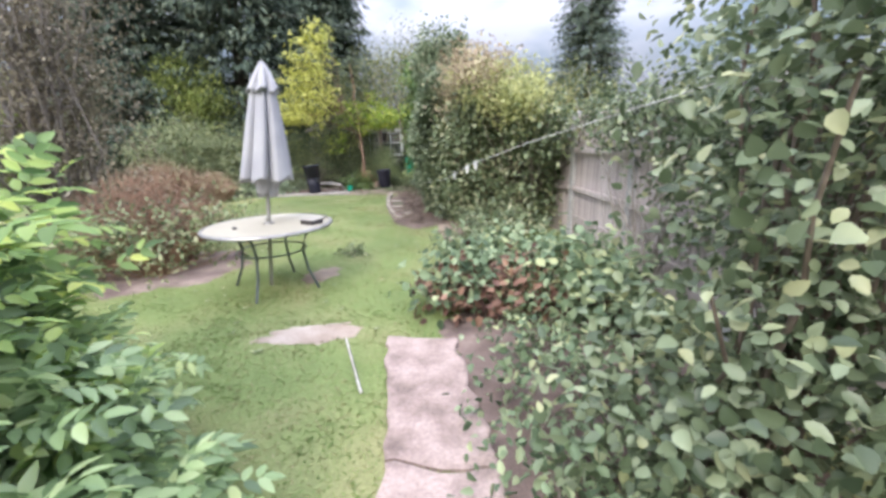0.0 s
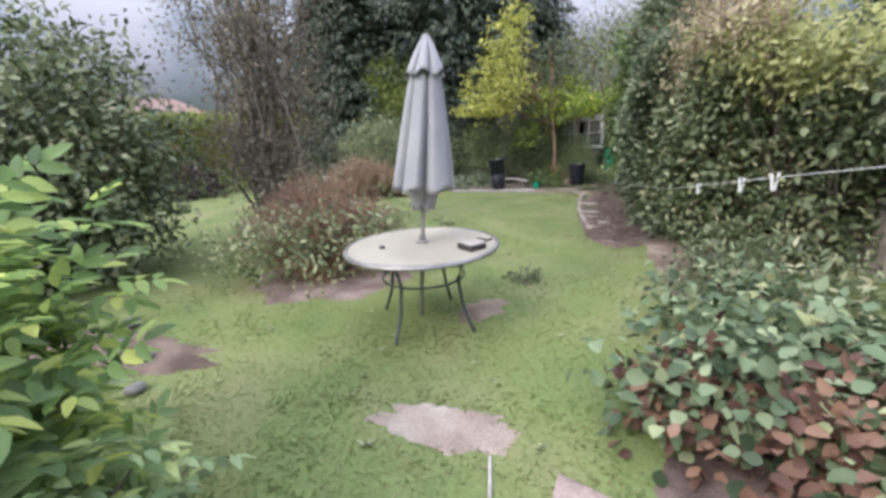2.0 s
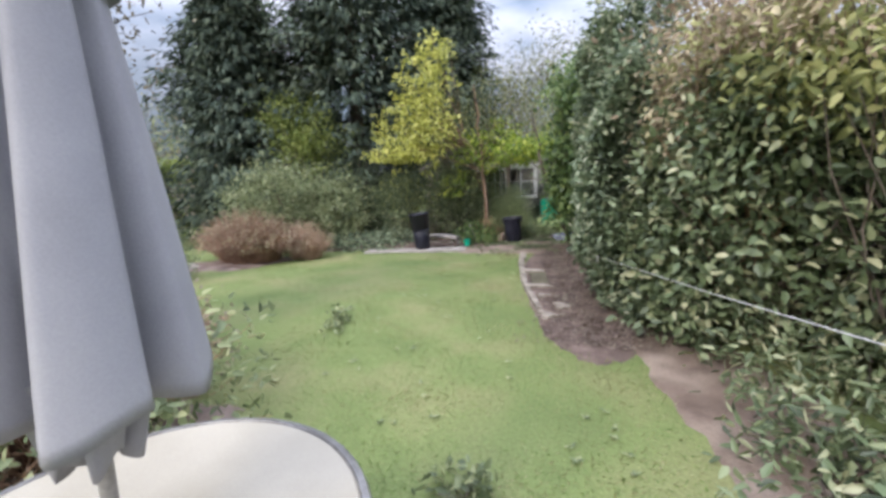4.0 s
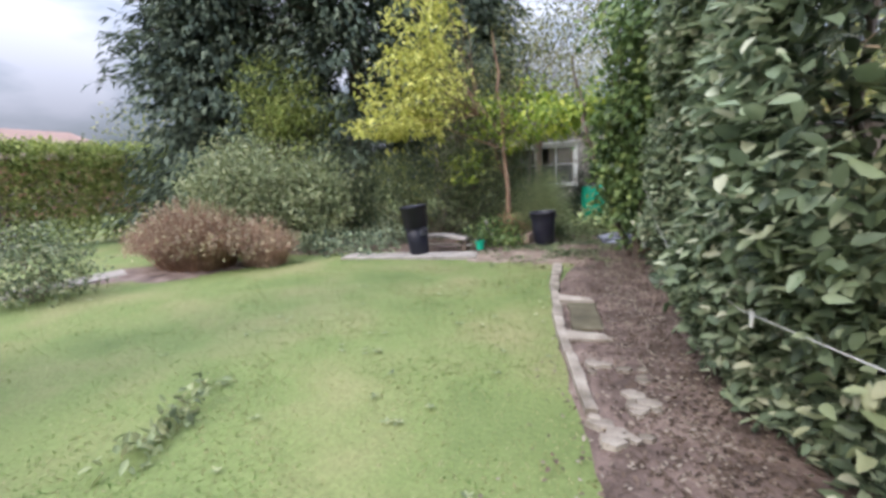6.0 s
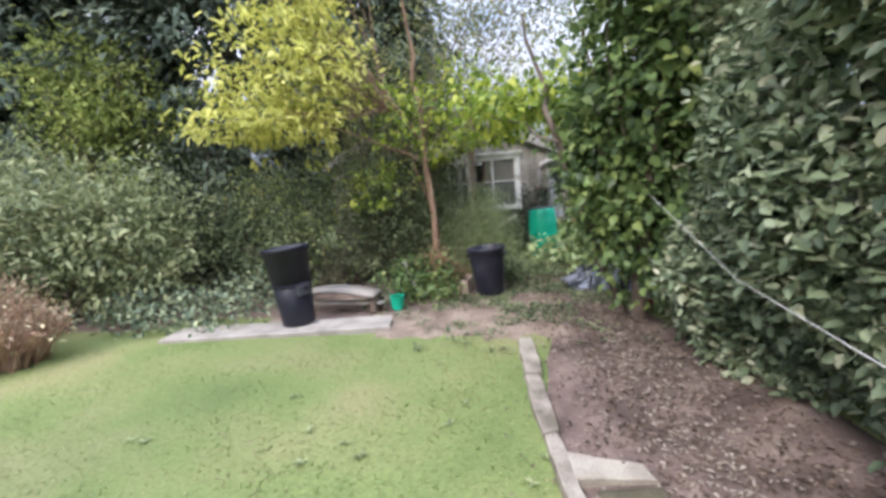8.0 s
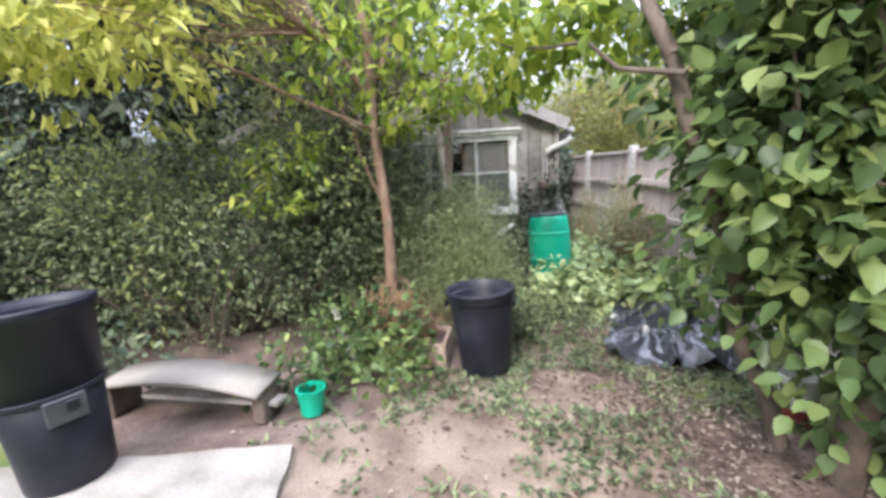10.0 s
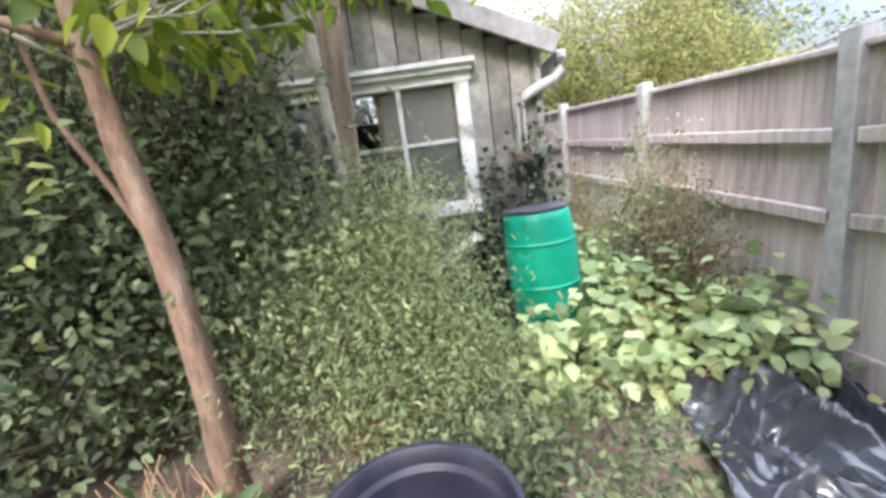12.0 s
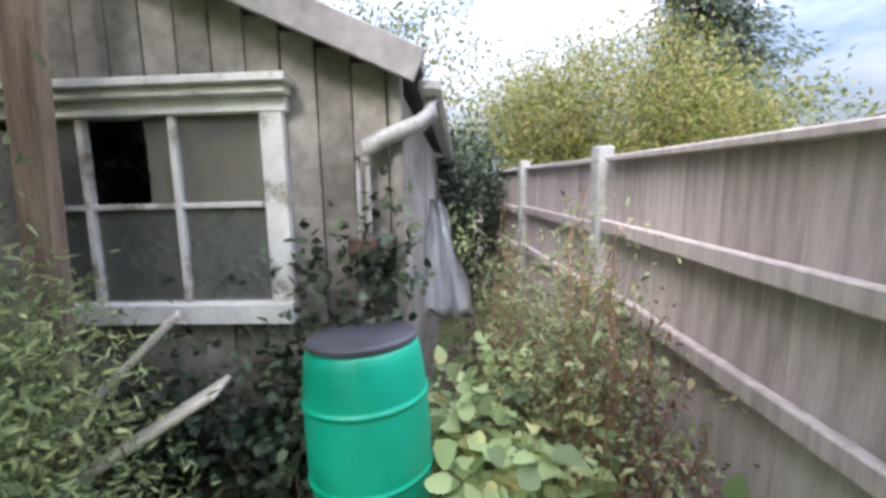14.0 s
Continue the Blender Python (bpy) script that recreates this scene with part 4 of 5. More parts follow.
prof = [(0.02, 0.1), (0.185, 0.1), (0.2, 0.115), (0.213, 0.2), (0.228, 0.36), (0.2365, 0.46), (0.2375, 0.468), (0.2435, 0.471), (0.2445, 0.478), (0.2435, 0.485), (0.2385, 0.488), (0.239, 0.496), (0.242, 0.55), (0.242, 0.66), (0.2395, 0.748), (0.239, 0.757), (0.2445, 0.76), (0.2455, 0.767), (0.2445, 0.774), (0.2385, 0.777), (0.238, 0.786), (0.233, 0.85), (0.225, 0.92), (0.217, 0.955), (0.205, 0.972), (0.02, 0.974)]
part("barrel", lathe(prof, 56), M["green"], butt, smooth=True)
part("lid", lathe([(0.02, 0.97), (0.206, 0.968), (0.214, 0.974), (0.214, 0.99), (0.203, 0.999), (0.12, 1.003), (0.02, 1.004)], 48), M["lid"], butt, "flat dark grey lid")
part("stand", lathe([(0.02, 0.0), (0.24, 0.0), (0.24, 0.09), (0.2, 0.1), (0.02, 0.1)], 32), M["concrete"], butt)
butt.rotation_euler = (radians(-2.5), radians(-2.5), 0)
pail = root("small_bucket", (-2.12, 11.28, 0.01), "small bright green plastic pot on the soil", "bucket")
part("body", lathe([(0.01, 0), (0.07, 0), (0.085, 0.15), (0.092, 0.152), (0.092, 0.168), (0.078, 0.168), (0.066, 0.012), (0.01, 0.012)], 28, False), M["green"], pail)
jug = root("white_tub", (0.72, 11.4, 0.0), "white plastic tub with a red base on the ground", "tub")
part("body", lathe([(0.02, 0.09), (0.085, 0.09), (0.1, 0.26), (0.104, 0.27), (0.094, 0.27), (0.08, 0.1), (0.02, 0.1)], 24, False), M["white_pl"], jug)
part("base", lathe([(0.02, 0.0), (0.08, 0.0), (0.087, 0.088), (0.02, 0.088)], 24), M["red_pl"], jug, "red lower part")


def crumpled(name, cx, cy, sx, sy, turn, material, label, category, height=0.16, n=46, seed=0.0):
    """A crumpled sheet lying in sharp folds."""
    V, Q = [], []
    for a in range(n):
        for b in range(n):
            u, v = a / (n - 1) * 2 - 1, b / (n - 1) * 2 - 1
            q = Vector((u * 1.35 + seed, v * 1.7, seed))
            z = 0.02 + height * (1.5 * max(0, 0.42 - abs(noise.noise(q))) ** 1.4 * 3 + 0.5 * max(0, 0.3 - abs(noise.noise(q * 2.2))) * 2 + 0.28 * max(0, 0.3 - abs(noise.noise(q * 4.5))) + 0.05 * noise.noise(q * 9)) * (1.15 - 0.6 * max(abs(u), abs(v)))
            V.append((sx * (u + 0.16 * noise.noise(q * 1.3)), sy * (v + 0.16 * noise.noise(q * 1.3 + Vector((9, 0, 0)))), max(z, 0.012)))
    for a in range(n - 1):
        for b in range(n - 1):
            Q.append((a * n + b, (a + 1) * n + b, (a + 1) * n + b + 1, a * n + b + 1))
    ob = hang(name, quad_mesh(name, V, Q), M[material])
    ob.matrix_basis = Matrix.Translation((cx, cy, 0)) @ Matrix.Rotation(radians(turn), 4, "Z")
    return tagged(ob, label, category)


crumpled("plastic_sheet", 0.5, 12.68, 0.46, 0.72, -14, "sheet", "crumpled shiny black polythene sheet on the ground", "plastic sheet", 0.14, 90)

# ---- plants ----
# elder bush beside the path
eld = root("elder_bush", (0.0, -1.3, 0), "bright green elder bush with compound leaves beside the path", "bush")
ELDER = (("foliage", "elder", [((-0.35, -0.1, 1.0), (0.75, 0.65, 0.62)), ((-0.85, 0.15, 1.0), (0.65, 0.6, 0.8)), ((-0.5, 0.55, 0.95), (0.58, 0.45, 0.58)), ((0.3, 0.2, 0.55), (0.3, 0.3, 0.15))], 700, 0.1),
         ("lower_foliage", "elderlow", [((0.4, 0.0, 0.4), (0.52, 0.5, 0.26)), ((-0.2, 0.5, 0.4), (0.6, 0.4, 0.28)), ((0.05, 0.0, 0.6), (0.55, 0.6, 0.3)), ((0.62, -0.1, 0.2), (0.36, 0.5, 0.18))], 470, 0.0))
for nm, mt, lobes, count, lift in ELDER:
    P, O = blob(lobes, count, 5, 0.1, 0.5)
    D = unit(O * np.array([0.9, 0.9, 0.5]) + rng.normal(0, 0.42, P.shape) + np.array([0, 0, lift - 0.05]))
    N = unit(np.array([0, 0, 1.0]) + O * 0.25 + rng.normal(0, 0.25, P.shape))
    V, Q = pinnate(P, D, N, rng.uniform(0.13, 0.21, len(P)), 3, 0.46)
    hang(nm, quad_mesh(nm, V, Q), M[mt], eld)
tubes("stem_growth", stems_to(P, (0, 0, 0), 40, 0.016, 0.004), M["bark"], eld, 5)

# tall climber by the fence at the start
shrub("climbing_shrub", [((3.2, -0.8, 1.1), (0.62, 0.7, 1.15)), ((3.6, 0.2, 1.5), (0.35, 0.8, 0.8)), ((2.75, -0.9, 0.5), (0.5, 0.6, 0.5)), ((3.5, -0.6, 2.2), (0.6, 1.0, 0.6))], (3.2, -0.6, 0), 1750, 6, 0.1, 0.056, "climber", "tall tangled climber with broad green leaves by the fence", "shrub", stems=40, stem_r=0.02, aspect=0.7, shell=0.8, shape="fine")
shrub("climber", [((3.65, 2.6, 1.75), (0.25, 1.5, 0.4)), ((3.75, 1.3, 1.5), (0.2, 0.7, 0.9))], (3.75, 2.0, 0), 420, 6, 0.09, 0.07, "climber", "straggling climber hanging over the board fence", "climber", stems=30, stem_r=0.012, aspect=0.6, shell=0.8, stem="palebark")
shrub("low_weeds", [((2.4, 0.0, 0.1), (0.5, 1.0, 0.22)), ((2.5, -1.2, 0.15), (0.4, 0.6, 0.3))], (2.4, 0.0, 0), 420, 6, 0.07, 0.06, "bramble", "low green weeds along the path edge", "weeds", stems=12, stem_r=0.005, aspect=0.6)
# brambles
br = shrub("bramble_patch", [((1.95, 1.5, 0.15), (0.55, 0.45, 0.33)), ((2.5, 1.8, 0.22), (0.7, 0.7, 0.3)), ((2.2, 2.6, 0.15), (0.7, 0.8, 0.26)), ((3.0, 1.3, 0.3), (0.5, 0.8, 0.4))], (2.2, 1.9, 0), 900, 5, 0.09, 0.09, "bramble", "sprawling bramble patch with blue-green leaves", "brambles", stems=30, stem_r=0.006, aspect=0.72, stem="redstem", up=1.2, shape="fine")
P, O = blob([((-0.25, -0.45, 0.16), (0.5, 0.42, 0.22)), ((0.3, -0.5, 0.2), (0.4, 0.3, 0.25))], 260, 5, 0.07, 0.7)
leafy("dead_leaves", P, O, 0.085, M["deadleaf"], br, 0.6, label="withered red-brown leaves")
shrub("low_plants", [((1.95, 3.6, 0.1), (0.5, 0.7, 0.18)), ((2.25, 4.5, 0.2), (0.5, 0.9, 0.3)), ((2.6, 3.4, 0.25), (0.5, 0.8, 0.35))], (2.1, 3.9, 0), 480, 6, 0.09, 0.085, "shrubhedge", "low yellow-green plants below the washing line", "plants", stems=16, stem_r=0.005, aspect=0.35)
shrub("arching_shrub", [((2.4, 5.1, 2.3), (0.5, 0.8, 0.5)), ((2.75, 4.3, 2.1), (0.4, 0.6, 0.45)), ((2.0, 6.0, 2.6), (0.45, 0.8, 0.35))], (3.0, 4.9, 0), 760, 6, 0.09, 0.08, "goldgreen", "arching shrub with yellow-green sprays above the washing line", "shrub", stems=22, stem_r=0.014, aspect=0.5, shell=0.9, shape="fine")
# hedge beside the lawn
shrub("flowering_shrub", [((2.05, 5.9, 1.2), (0.8, 0.9, 1.3)), ((2.4, 5.7, 1.95), (0.75, 0.95, 0.6)), ((2.0, 6.6, 1.2), (0.75, 0.8, 1.2)), ((1.75, 6.0, 0.4), (0.45, 0.7, 0.45)), ((2.9, 5.0, 0.9), (0.55, 0.6, 1.0)), ((3.1, 4.6, 1.7), (0.5, 0.8, 0.45))], (2.3, 6.1, 0), 3200, 7, 0.1, 0.09, "shrubhedge", "tall mixed shrub with yellow-green leaves beside the lawn", "shrub", stems=50, stem_r=0.03, aspect=0.5, shell=0.5, shape="fine")
fl = shrub("faded_flower_shrub", [((1.95, 5.8, 2.75), (0.7, 1.0, 0.45)), ((1.65, 6.2, 2.2), (0.3, 0.7, 0.5)), ((2.2, 4.9, 2.65), (0.5, 0.7, 0.35))], (2.3, 6.0, 0), 700, 6, 0.09, 0.07, "tan", "faded tan flower heads on tall stems above a shrub", "shrub", stems=30, stem_r=0.012, aspect=0.4, shell=0.9, stem="drystem")
hedge = root("hedge", (1.4, 9.2, 0), "tall dense dark green garden hedge", "hedge")
n = 20500
hy = rng.uniform(6.1, 11.2, n)
hz = (3.35 + 0.35 * np.sin(hy * 2.1) + 0.2 * np.sin(hy * 5.3) - 0.9 * np.clip(7.4 - hy, 0, 1.3)) * rng.random(n) ** 0.9
face = 0.92 - 0.05 * (hy - 8.5) + 0.16 * np.sin(hy * 2.3 + hz * 1.7) + 0.1 * np.sin(hz * 3.4 - hy * 4.1) + 0.12 * (hz < 0.5)
hx = face + np.abs(rng.normal(0, 0.11, n))
endy = 0.12 * np.sin(hz * 4) + rng.normal(0, 0.06, n)
C = np.stack([hx - 1.4, hy - 9.2 + endy, hz], -1)
topn = 2600
C2 = np.stack([rng.uniform(0.9, 1.9, topn) - 1.4, rng.uniform(7.0, 11.2, topn) - 9.2, 0 * np.ones(topn)], -1)
C2[:, 2] = 3.3 + 0.35 * np.sin((C2[:, 1] + 9.2) * 2.1) + 0.2 * np.sin((C2[:, 1] + 9.2) * 5.3) + rng.normal(0, 0.18, topn)
C = np.concatenate([C, C2])
P = np.repeat(C, 4, 0) + rng.normal(0, 0.05, (len(C) * 4, 3))
P = P[P[:, 2] > 0.03]
O = np.tile(np.array([[-0.9, -0.1, 0.25]]), (len(P), 1))
leafy("foliage", P, O, 0.078, M["hedge"], hedge, 0.55, 0.8, up=0.9)
tubes("stem_growth", [wobble((rng.uniform(-0.2, 0.4), y, 0), (rng.uniform(-0.3, 0.3), y + rng.normal(0, 0.2), 3.2), 7, 0.08, 0.03, 0.01) for y in np.linspace(-2.0, 1.9, 18)], M["bark"], hedge, 6)
# small tree at the hedge end
ht = root("small_tree", (0.55, 10.95, 0), "leaning small tree with broad hanging leaves at the hedge end", "tree")
lines = [wobble((0, -0.1, -0.02), (0.05, -0.25, 1.4), 6, 0.03, 0.065, 0.055), wobble((0.05, -0.25, 1.4), (0.35, -0.35, 3.2), 6, 0.05, 0.05, 0.025), wobble((-0.1, 0.15, 0), (-0.72, 0.05, 1.9), 7, 0.02, 0.042, 0.034), wobble((-0.72, 0.05, 1.9), (-1.0, 0.4, 3.2), 6, 0.05, 0.034, 0.012),
         wobble((-0.7, -0.05, 1.8), (-1.5, 1.0, 2.35), 6, 0.05, 0.014, 0.005)]
tubes("trunk", lines, M["bark"], ht, 9)
P, O = blob([((0.25, -0.1, 2.4), (0.7, 0.75, 0.85)), ((0.2, -0.1, 1.35), (0.45, 0.5, 0.6)), ((-0.2, 0.2, 1.25), (0.38, 0.4, 0.7)), ((-0.25, 0.3, 2.0), (0.45, 0.5, 0.5)), ((0.0, -0.15, 0.85), (0.28, 0.25, 0.55)), ((-0.35, -0.05, 1.55), (0.28, 0.25, 0.45)), ((0.3, -0.2, 3.3), (0.9, 1.0, 0.7))], 2050, 5, 0.1, 0.6)
P2, O2 = blob([((-0.9, 0.9, 2.42), (1.1, 0.9, 0.24))], 250, 5, 0.1, 0.9)
tubes("branchwork", stems_to(P, (-0.2, 0, 1.4), 12, 0.012, 0.004), M["bark"], ht, 5)
leafy("crown", P, O, 0.1, M["broadleaf"], ht, 0.68, up=0.8, down=0.5, shape="fine")
# Lime instead of the crown's green puts the backlight into the leaf colour.
leafy("overhanging_spray", P2, O2, 0.1, M["lime"], ht, 0.66, up=0.8, down=0.7, shape="fine", label="bright backlit hanging leaves")
# golden tree
gt = root("golden_tree", (-1.93, 12.6, 0), "slender tree with bright golden-yellow leaves", "tree")
lines = [wobble((0, 0, -0.02), (0.02, -0.05, 1.05), 6, 0.015, 0.068, 0.046), wobble((0.02, -0.05, 1.05), (-0.06, -0.05, 2.3), 6, 0.02, 0.046, 0.036), wobble((-0.06, -0.05, 2.3), (-0.2, -0.1, 4.2), 6, 0.04, 0.044, 0.014), wobble((-0.04, -0.05, 2.1), (-0.9, -0.8, 3.6), 6, 0.04, 0.03, 0.012), wobble((-0.06, -0.05, 2.25), (0.35, 0.1, 3.2), 6, 0.04, 0.025, 0.01),
         wobble((0.0, -0.06, 1.25), (-0.45, -0.1, 2.4), 6, 0.02, 0.014, 0.006), wobble((-0.03, -0.05, 1.9), (-1.5, -1.2, 2.6), 7, 0.04, 0.018, 0.006)]
tubes("trunk", lines, M["redbark"], gt, 9)
P, O = blob([((-1.6, -1.0, 2.9), (1.15, 1.0, 0.85)), ((-1.35, -0.8, 4.1), (0.75, 0.75, 0.95)), ((-2.0, -1.2, 2.45), (0.9, 0.7, 0.25)), ((-1.0, -0.8, 5.0), (0.35, 0.35, 0.6))], 400, 10, 0.12, 0.75, 0.22)
tubes("branchwork", stems_to(P, (-0.4, -0.4, 2.6), 28, 0.011, 0.003), M["redbark"], gt, 5)
leafy("crown", P, O, 0.115, M["yellow"], gt, 0.42, up=1.3, down=0.25)
P, O = blob([((-0.2, -0.2, 2.6), (0.7, 0.7, 0.5)), ((-0.8, -0.2, 1.7), (0.6, 0.3, 0.22)), ((-0.9, -0.5, 1.35), (0.35, 0.25, 0.12)), ((0.5, 0.2, 2.8), (0.7, 0.7, 0.6))], 230, 6, 0.09, 0.8, 0.5)
leafy("lower_leaves", P, O, 0.1, M["lime"], gt, 0.42, up=1.2, down=0.3)
P, O = blob([((0.5, 0.2, 2.15), (0.55, 0.35, 0.14)), ((1.15, 0.15, 2.22), (0.5, 0.3, 0.16)), ((0.15, 0.1, 2.0), (0.3, 0.3, 0.14))], 130, 5, 0.09, 0.9, 0.6)
leafy("hanging_leaves", P, O, 0.1, M["lime"], gt, 0.5, up=0.8, down=0.7, shape="fine")
tubes("twig_growth", [wobble((-0.05, -0.05, 1.9), q, 6, 0.03, 0.007, 0.002) for q in P[rng.choice(len(P), 14, replace=False)]] + [wobble((-0.05, -0.05, 1.85), (-0.06 + a, b, 1.85 + c), 6, 0.03, 0.009, 0.002) for a, b, c in ((0.25, 0.0, 0.55), (-0.35, -0.1, 0.5), (-0.6, -0.2, 0.35), (0.4, 0.15, 0.3))], M["palebark"], gt, 5, "pale thin twigs")

# the far end: evergreen thicket, tangled trees, conifers
shrub("ivy_thicket", [((-3.6, 12.7, 1.0), (1.4, 0.8, 1.2)), ((-2.6, 13.3, 1.2), (1.2, 0.7, 1.1)), ((-4.8, 12.4, 0.9), (1.0, 0.7, 1.0))], (-3.6, 12.7, 0), 2900, 10, 0.11, 0.05, "deepthicket", "dense ivy-covered thicket behind the bins", "bush", stems=40, stem_r=0.02, aspect=0.55)
shrub("bramble_thicket", [((-3.6, 12.0, 1.1), (1.0, 0.35, 0.8)), ((-2.8, 12.4, 1.6), (0.8, 0.3, 0.6)), ((-4.3, 11.9, 1.7), (0.8, 0.4, 0.6))], (-3.5, 12.2, 0), 130, 6, 0.13, 0.06, "ash", "loose yellow-green sprays in front of the thicket", "shrub", stems=16, stem_r=0.006, aspect=0.5, shell=0.95, stem="bark")
shrub("holly_bush", [((-6.3, 12.8, 1.5), (1.2, 1.0, 1.6))], (-6.3, 12.8, 0), 1300, 8, 0.12, 0.07, "darkgreen", "dark glossy evergreen bush under the conifer", "bush", stems=30, stem_r=0.03, aspect=0.5)
shrub("tangled_tree", [((-2.6, 13.5, 2.9), (0.9, 0.4, 1.4)), ((-3.6, 13.6, 3.4), (1.2, 0.5, 1.6)), ((-1.3, 13.3, 4.0), (1.1, 0.7, 1.2)), ((-0.1, 13.1, 4.3), (0.9, 0.8, 1.3))], (-3.2, 13.5, 0), 1500, 7, 0.17, 0.07, "olive", "tangled thin-leaved tree rising in front of the shed", "tree", stems=36, stem_r=0.016, aspect=0.4, shell=0.95, trunk=0.7)
shrub("tangled_tree", [((-1.2, 19.5, 3.6), (1.6, 1.4, 2.4)), ((-3.5, 19.5, 4.0), (1.8, 1.4, 2.4))], (-2.0, 19.5, 0), 900, 8, 0.2, 0.09, "olive", "grey-green thin-leaved tree behind the shed", "tree", stems=70, stem_r=0.03, aspect=0.45, shell=0.95, trunk=1.0)


def conifer(x, y, h, r, label, n=1500, per=26, bare_to=0.05):
    ob = root("conifer", (x, y, 0), label, "conifer")
    tubes("trunk", [wobble((0, 0, -0.05), (0, 0, h * 0.97), 9, 0.04, 0.02 * h, 0.02)], M["bark"], ob, 9)
    k = rng.random(n) ** 0.8 * (1 - bare_to) + bare_to
    th = rng.uniform(0, 2 * math.pi, n)
    rad = r * (1 - k) ** 0.55 * rng.uniform(0.5, 1.12, n) * (1 + 0.18 * np.sin(th * 2 + k * 9)) + 0.12
    tipp = np.stack([rad * np.cos(th), rad * np.sin(th), k * h - 0.05 * rad], -1)
    start = np.stack([0.1 * np.cos(th), 0.1 * np.sin(th), k * h + 0.1 * rad], -1)
    sel = rng.choice(n, 120, replace=False)
    tubes("limb_frame", [wobble(start[q], tipp[q], 4, 0.03, 0.03, 0.008) for q in sel], M["bark"], ob, 4)
    f = rng.uniform(0.25, 1.05, (n, per, 1))
    side = np.stack([-np.sin(th), np.cos(th), 0 * th], -1)[:, None]
    P = start[:, None] + (tipp - start)[:, None] * f + side * rng.normal(0, 0.28, (n, per, 1)) * (1.15 - f) + rng.normal(0, 0.06, (n, per, 3))
    O = np.repeat(unit(np.stack([np.cos(th), np.sin(th), 0 * th], -1)), per, 0)
    leafy("crown", P.reshape(-1, 3), O, 0.3, M["conifer"], ob, 0.24, 0.9, 0.3, 1.4, 0.3, down=0.3, shape="lite")
    return ob


conifer(-7.6, 15.4, 17.0, 4.6, "tall dark conifer with drooping sprays at the garden end", 3000)
conifer(-10.8, 13.0, 9.0, 3.2, "dark feathery conifer beside the far lawn", 1900)
conifer(-4.9, 18.2, 12.5, 3.2, "tall dark conifer behind the garden end", 1700)
conifer(11.0, 31.5, 14.0, 4.6, "distant dark conifer beyond the fence", 1200)
shrub("young_ash", [((-7.6, 12.3, 2.9), (1.4, 1.0, 1.2)), ((-8.4, 12.6, 3.9), (1.1, 0.9, 0.9))], (-7.7, 12.4, 0), 900, 8, 0.14, 0.11, "hedgesun", "young yellow-green tree in front of the conifer", "tree", stems=40, stem_r=0.025, aspect=0.4, trunk=1.2, shell=0.8)
shrub("rounded_shrub", [((-7.4, 10.5, 1.3), (1.6, 1.0, 1.1)), ((-6.0, 11.1, 1.1), (1.1, 0.8, 1.0))], (-7.0, 10.5, 0), 1700, 9, 0.12, 0.1, "pale", "rounded grey-green shrub at the lawn's end", "shrub", stems=30, stem_r=0.02, aspect=0.35)
shrub("trailing_plants", [((-4.9, 10.6, 0.15), (1.2, 0.5, 0.25)), ((-4.3, 11.5, 0.2), (0.8, 0.3, 0.3))], (-4.6, 10.7, 0), 420, 6, 0.09, 0.07, "bluegreen", "low trailing ivy along the end of the lawn", "plants", stems=12, stem_r=0.005, aspect=0.6)


def twiggy(name, cx, cy, rx, ry, h, count, material, label, category="dead shrub", leafn=0, leafm="deadleaf", leaf=0.04):
    """A thicket of fine arching dead stems."""
    ob = root(name, (cx, cy, 0), label, category)
    lines = []
    ends = []
    for _ in range(count):
        a, k = rng.uniform(0, 2 * math.pi), math.sqrt(rng.random())
        e = np.array([rx * k * math.cos(a), ry * k * math.sin(a), h * (1 - 0.55 * k * k) * rng.uniform(0.55, 1.05)])
        b = np.array([e[0] * 0.45, e[1] * 0.45, 0.0]) + rng.normal(0, 0.05, 3) * np.array([1, 1, 0])
        lines.append(wobble(b, e, 5, 0.05, 0.007, 0.003, sag=-0.12 * h))
        ends.append(lines[-1][0][2:])
    tubes("stem_growth", lines, M[material], ob, 3)
    if leafn:
        E = np.concatenate(ends)
        P = E[rng.choice(len(E), leafn)] + rng.normal(0, 0.06, (leafn, 3))
        P = P[P[:, 2] > 0.02]
        leafy("foliage", P, unit(rng.normal(0, 1, P.shape)), leaf, M[leafm], ob, 0.5)
    return ob


twiggy("dead_shrub", -6.9, 8.9, 1.6, 0.95, 1.3, 1500, "redstem", "mound of dead red-brown stems at the lawn edge", leafn=4500, leafm="tan", leaf=0.05)
twiggy("dead_shrub", -5.6, 9.35, 0.75, 0.5, 0.95, 500, "redstem", "smaller dead red-brown clump at the lawn edge", leafn=1300, leafm="tan", leaf=0.05)
twiggy("dead_shrub", -2.65, 3.1, 1.2, 1.1, 1.3, 1200, "redstem", "dry russet shrub behind the table", leafn=2600, leafm="bronze", leaf=0.055)
shrub("garden_shrub", [((-2.1, 2.3, 0.5), (0.7, 0.6, 0.5)), ((-2.8, 2.0, 0.4), (0.5, 0.45, 0.4)), ((-1.5, 3.0, 0.55), (0.6, 0.6, 0.55))], (-2.1, 2.5, 0), 300, 7, 0.09, 0.075, "pale", "sprawling green shrub with dry stems beside the table", "shrub", stems=70, stem_r=0.008, aspect=0.45, stem="drystem", shell=0.9)
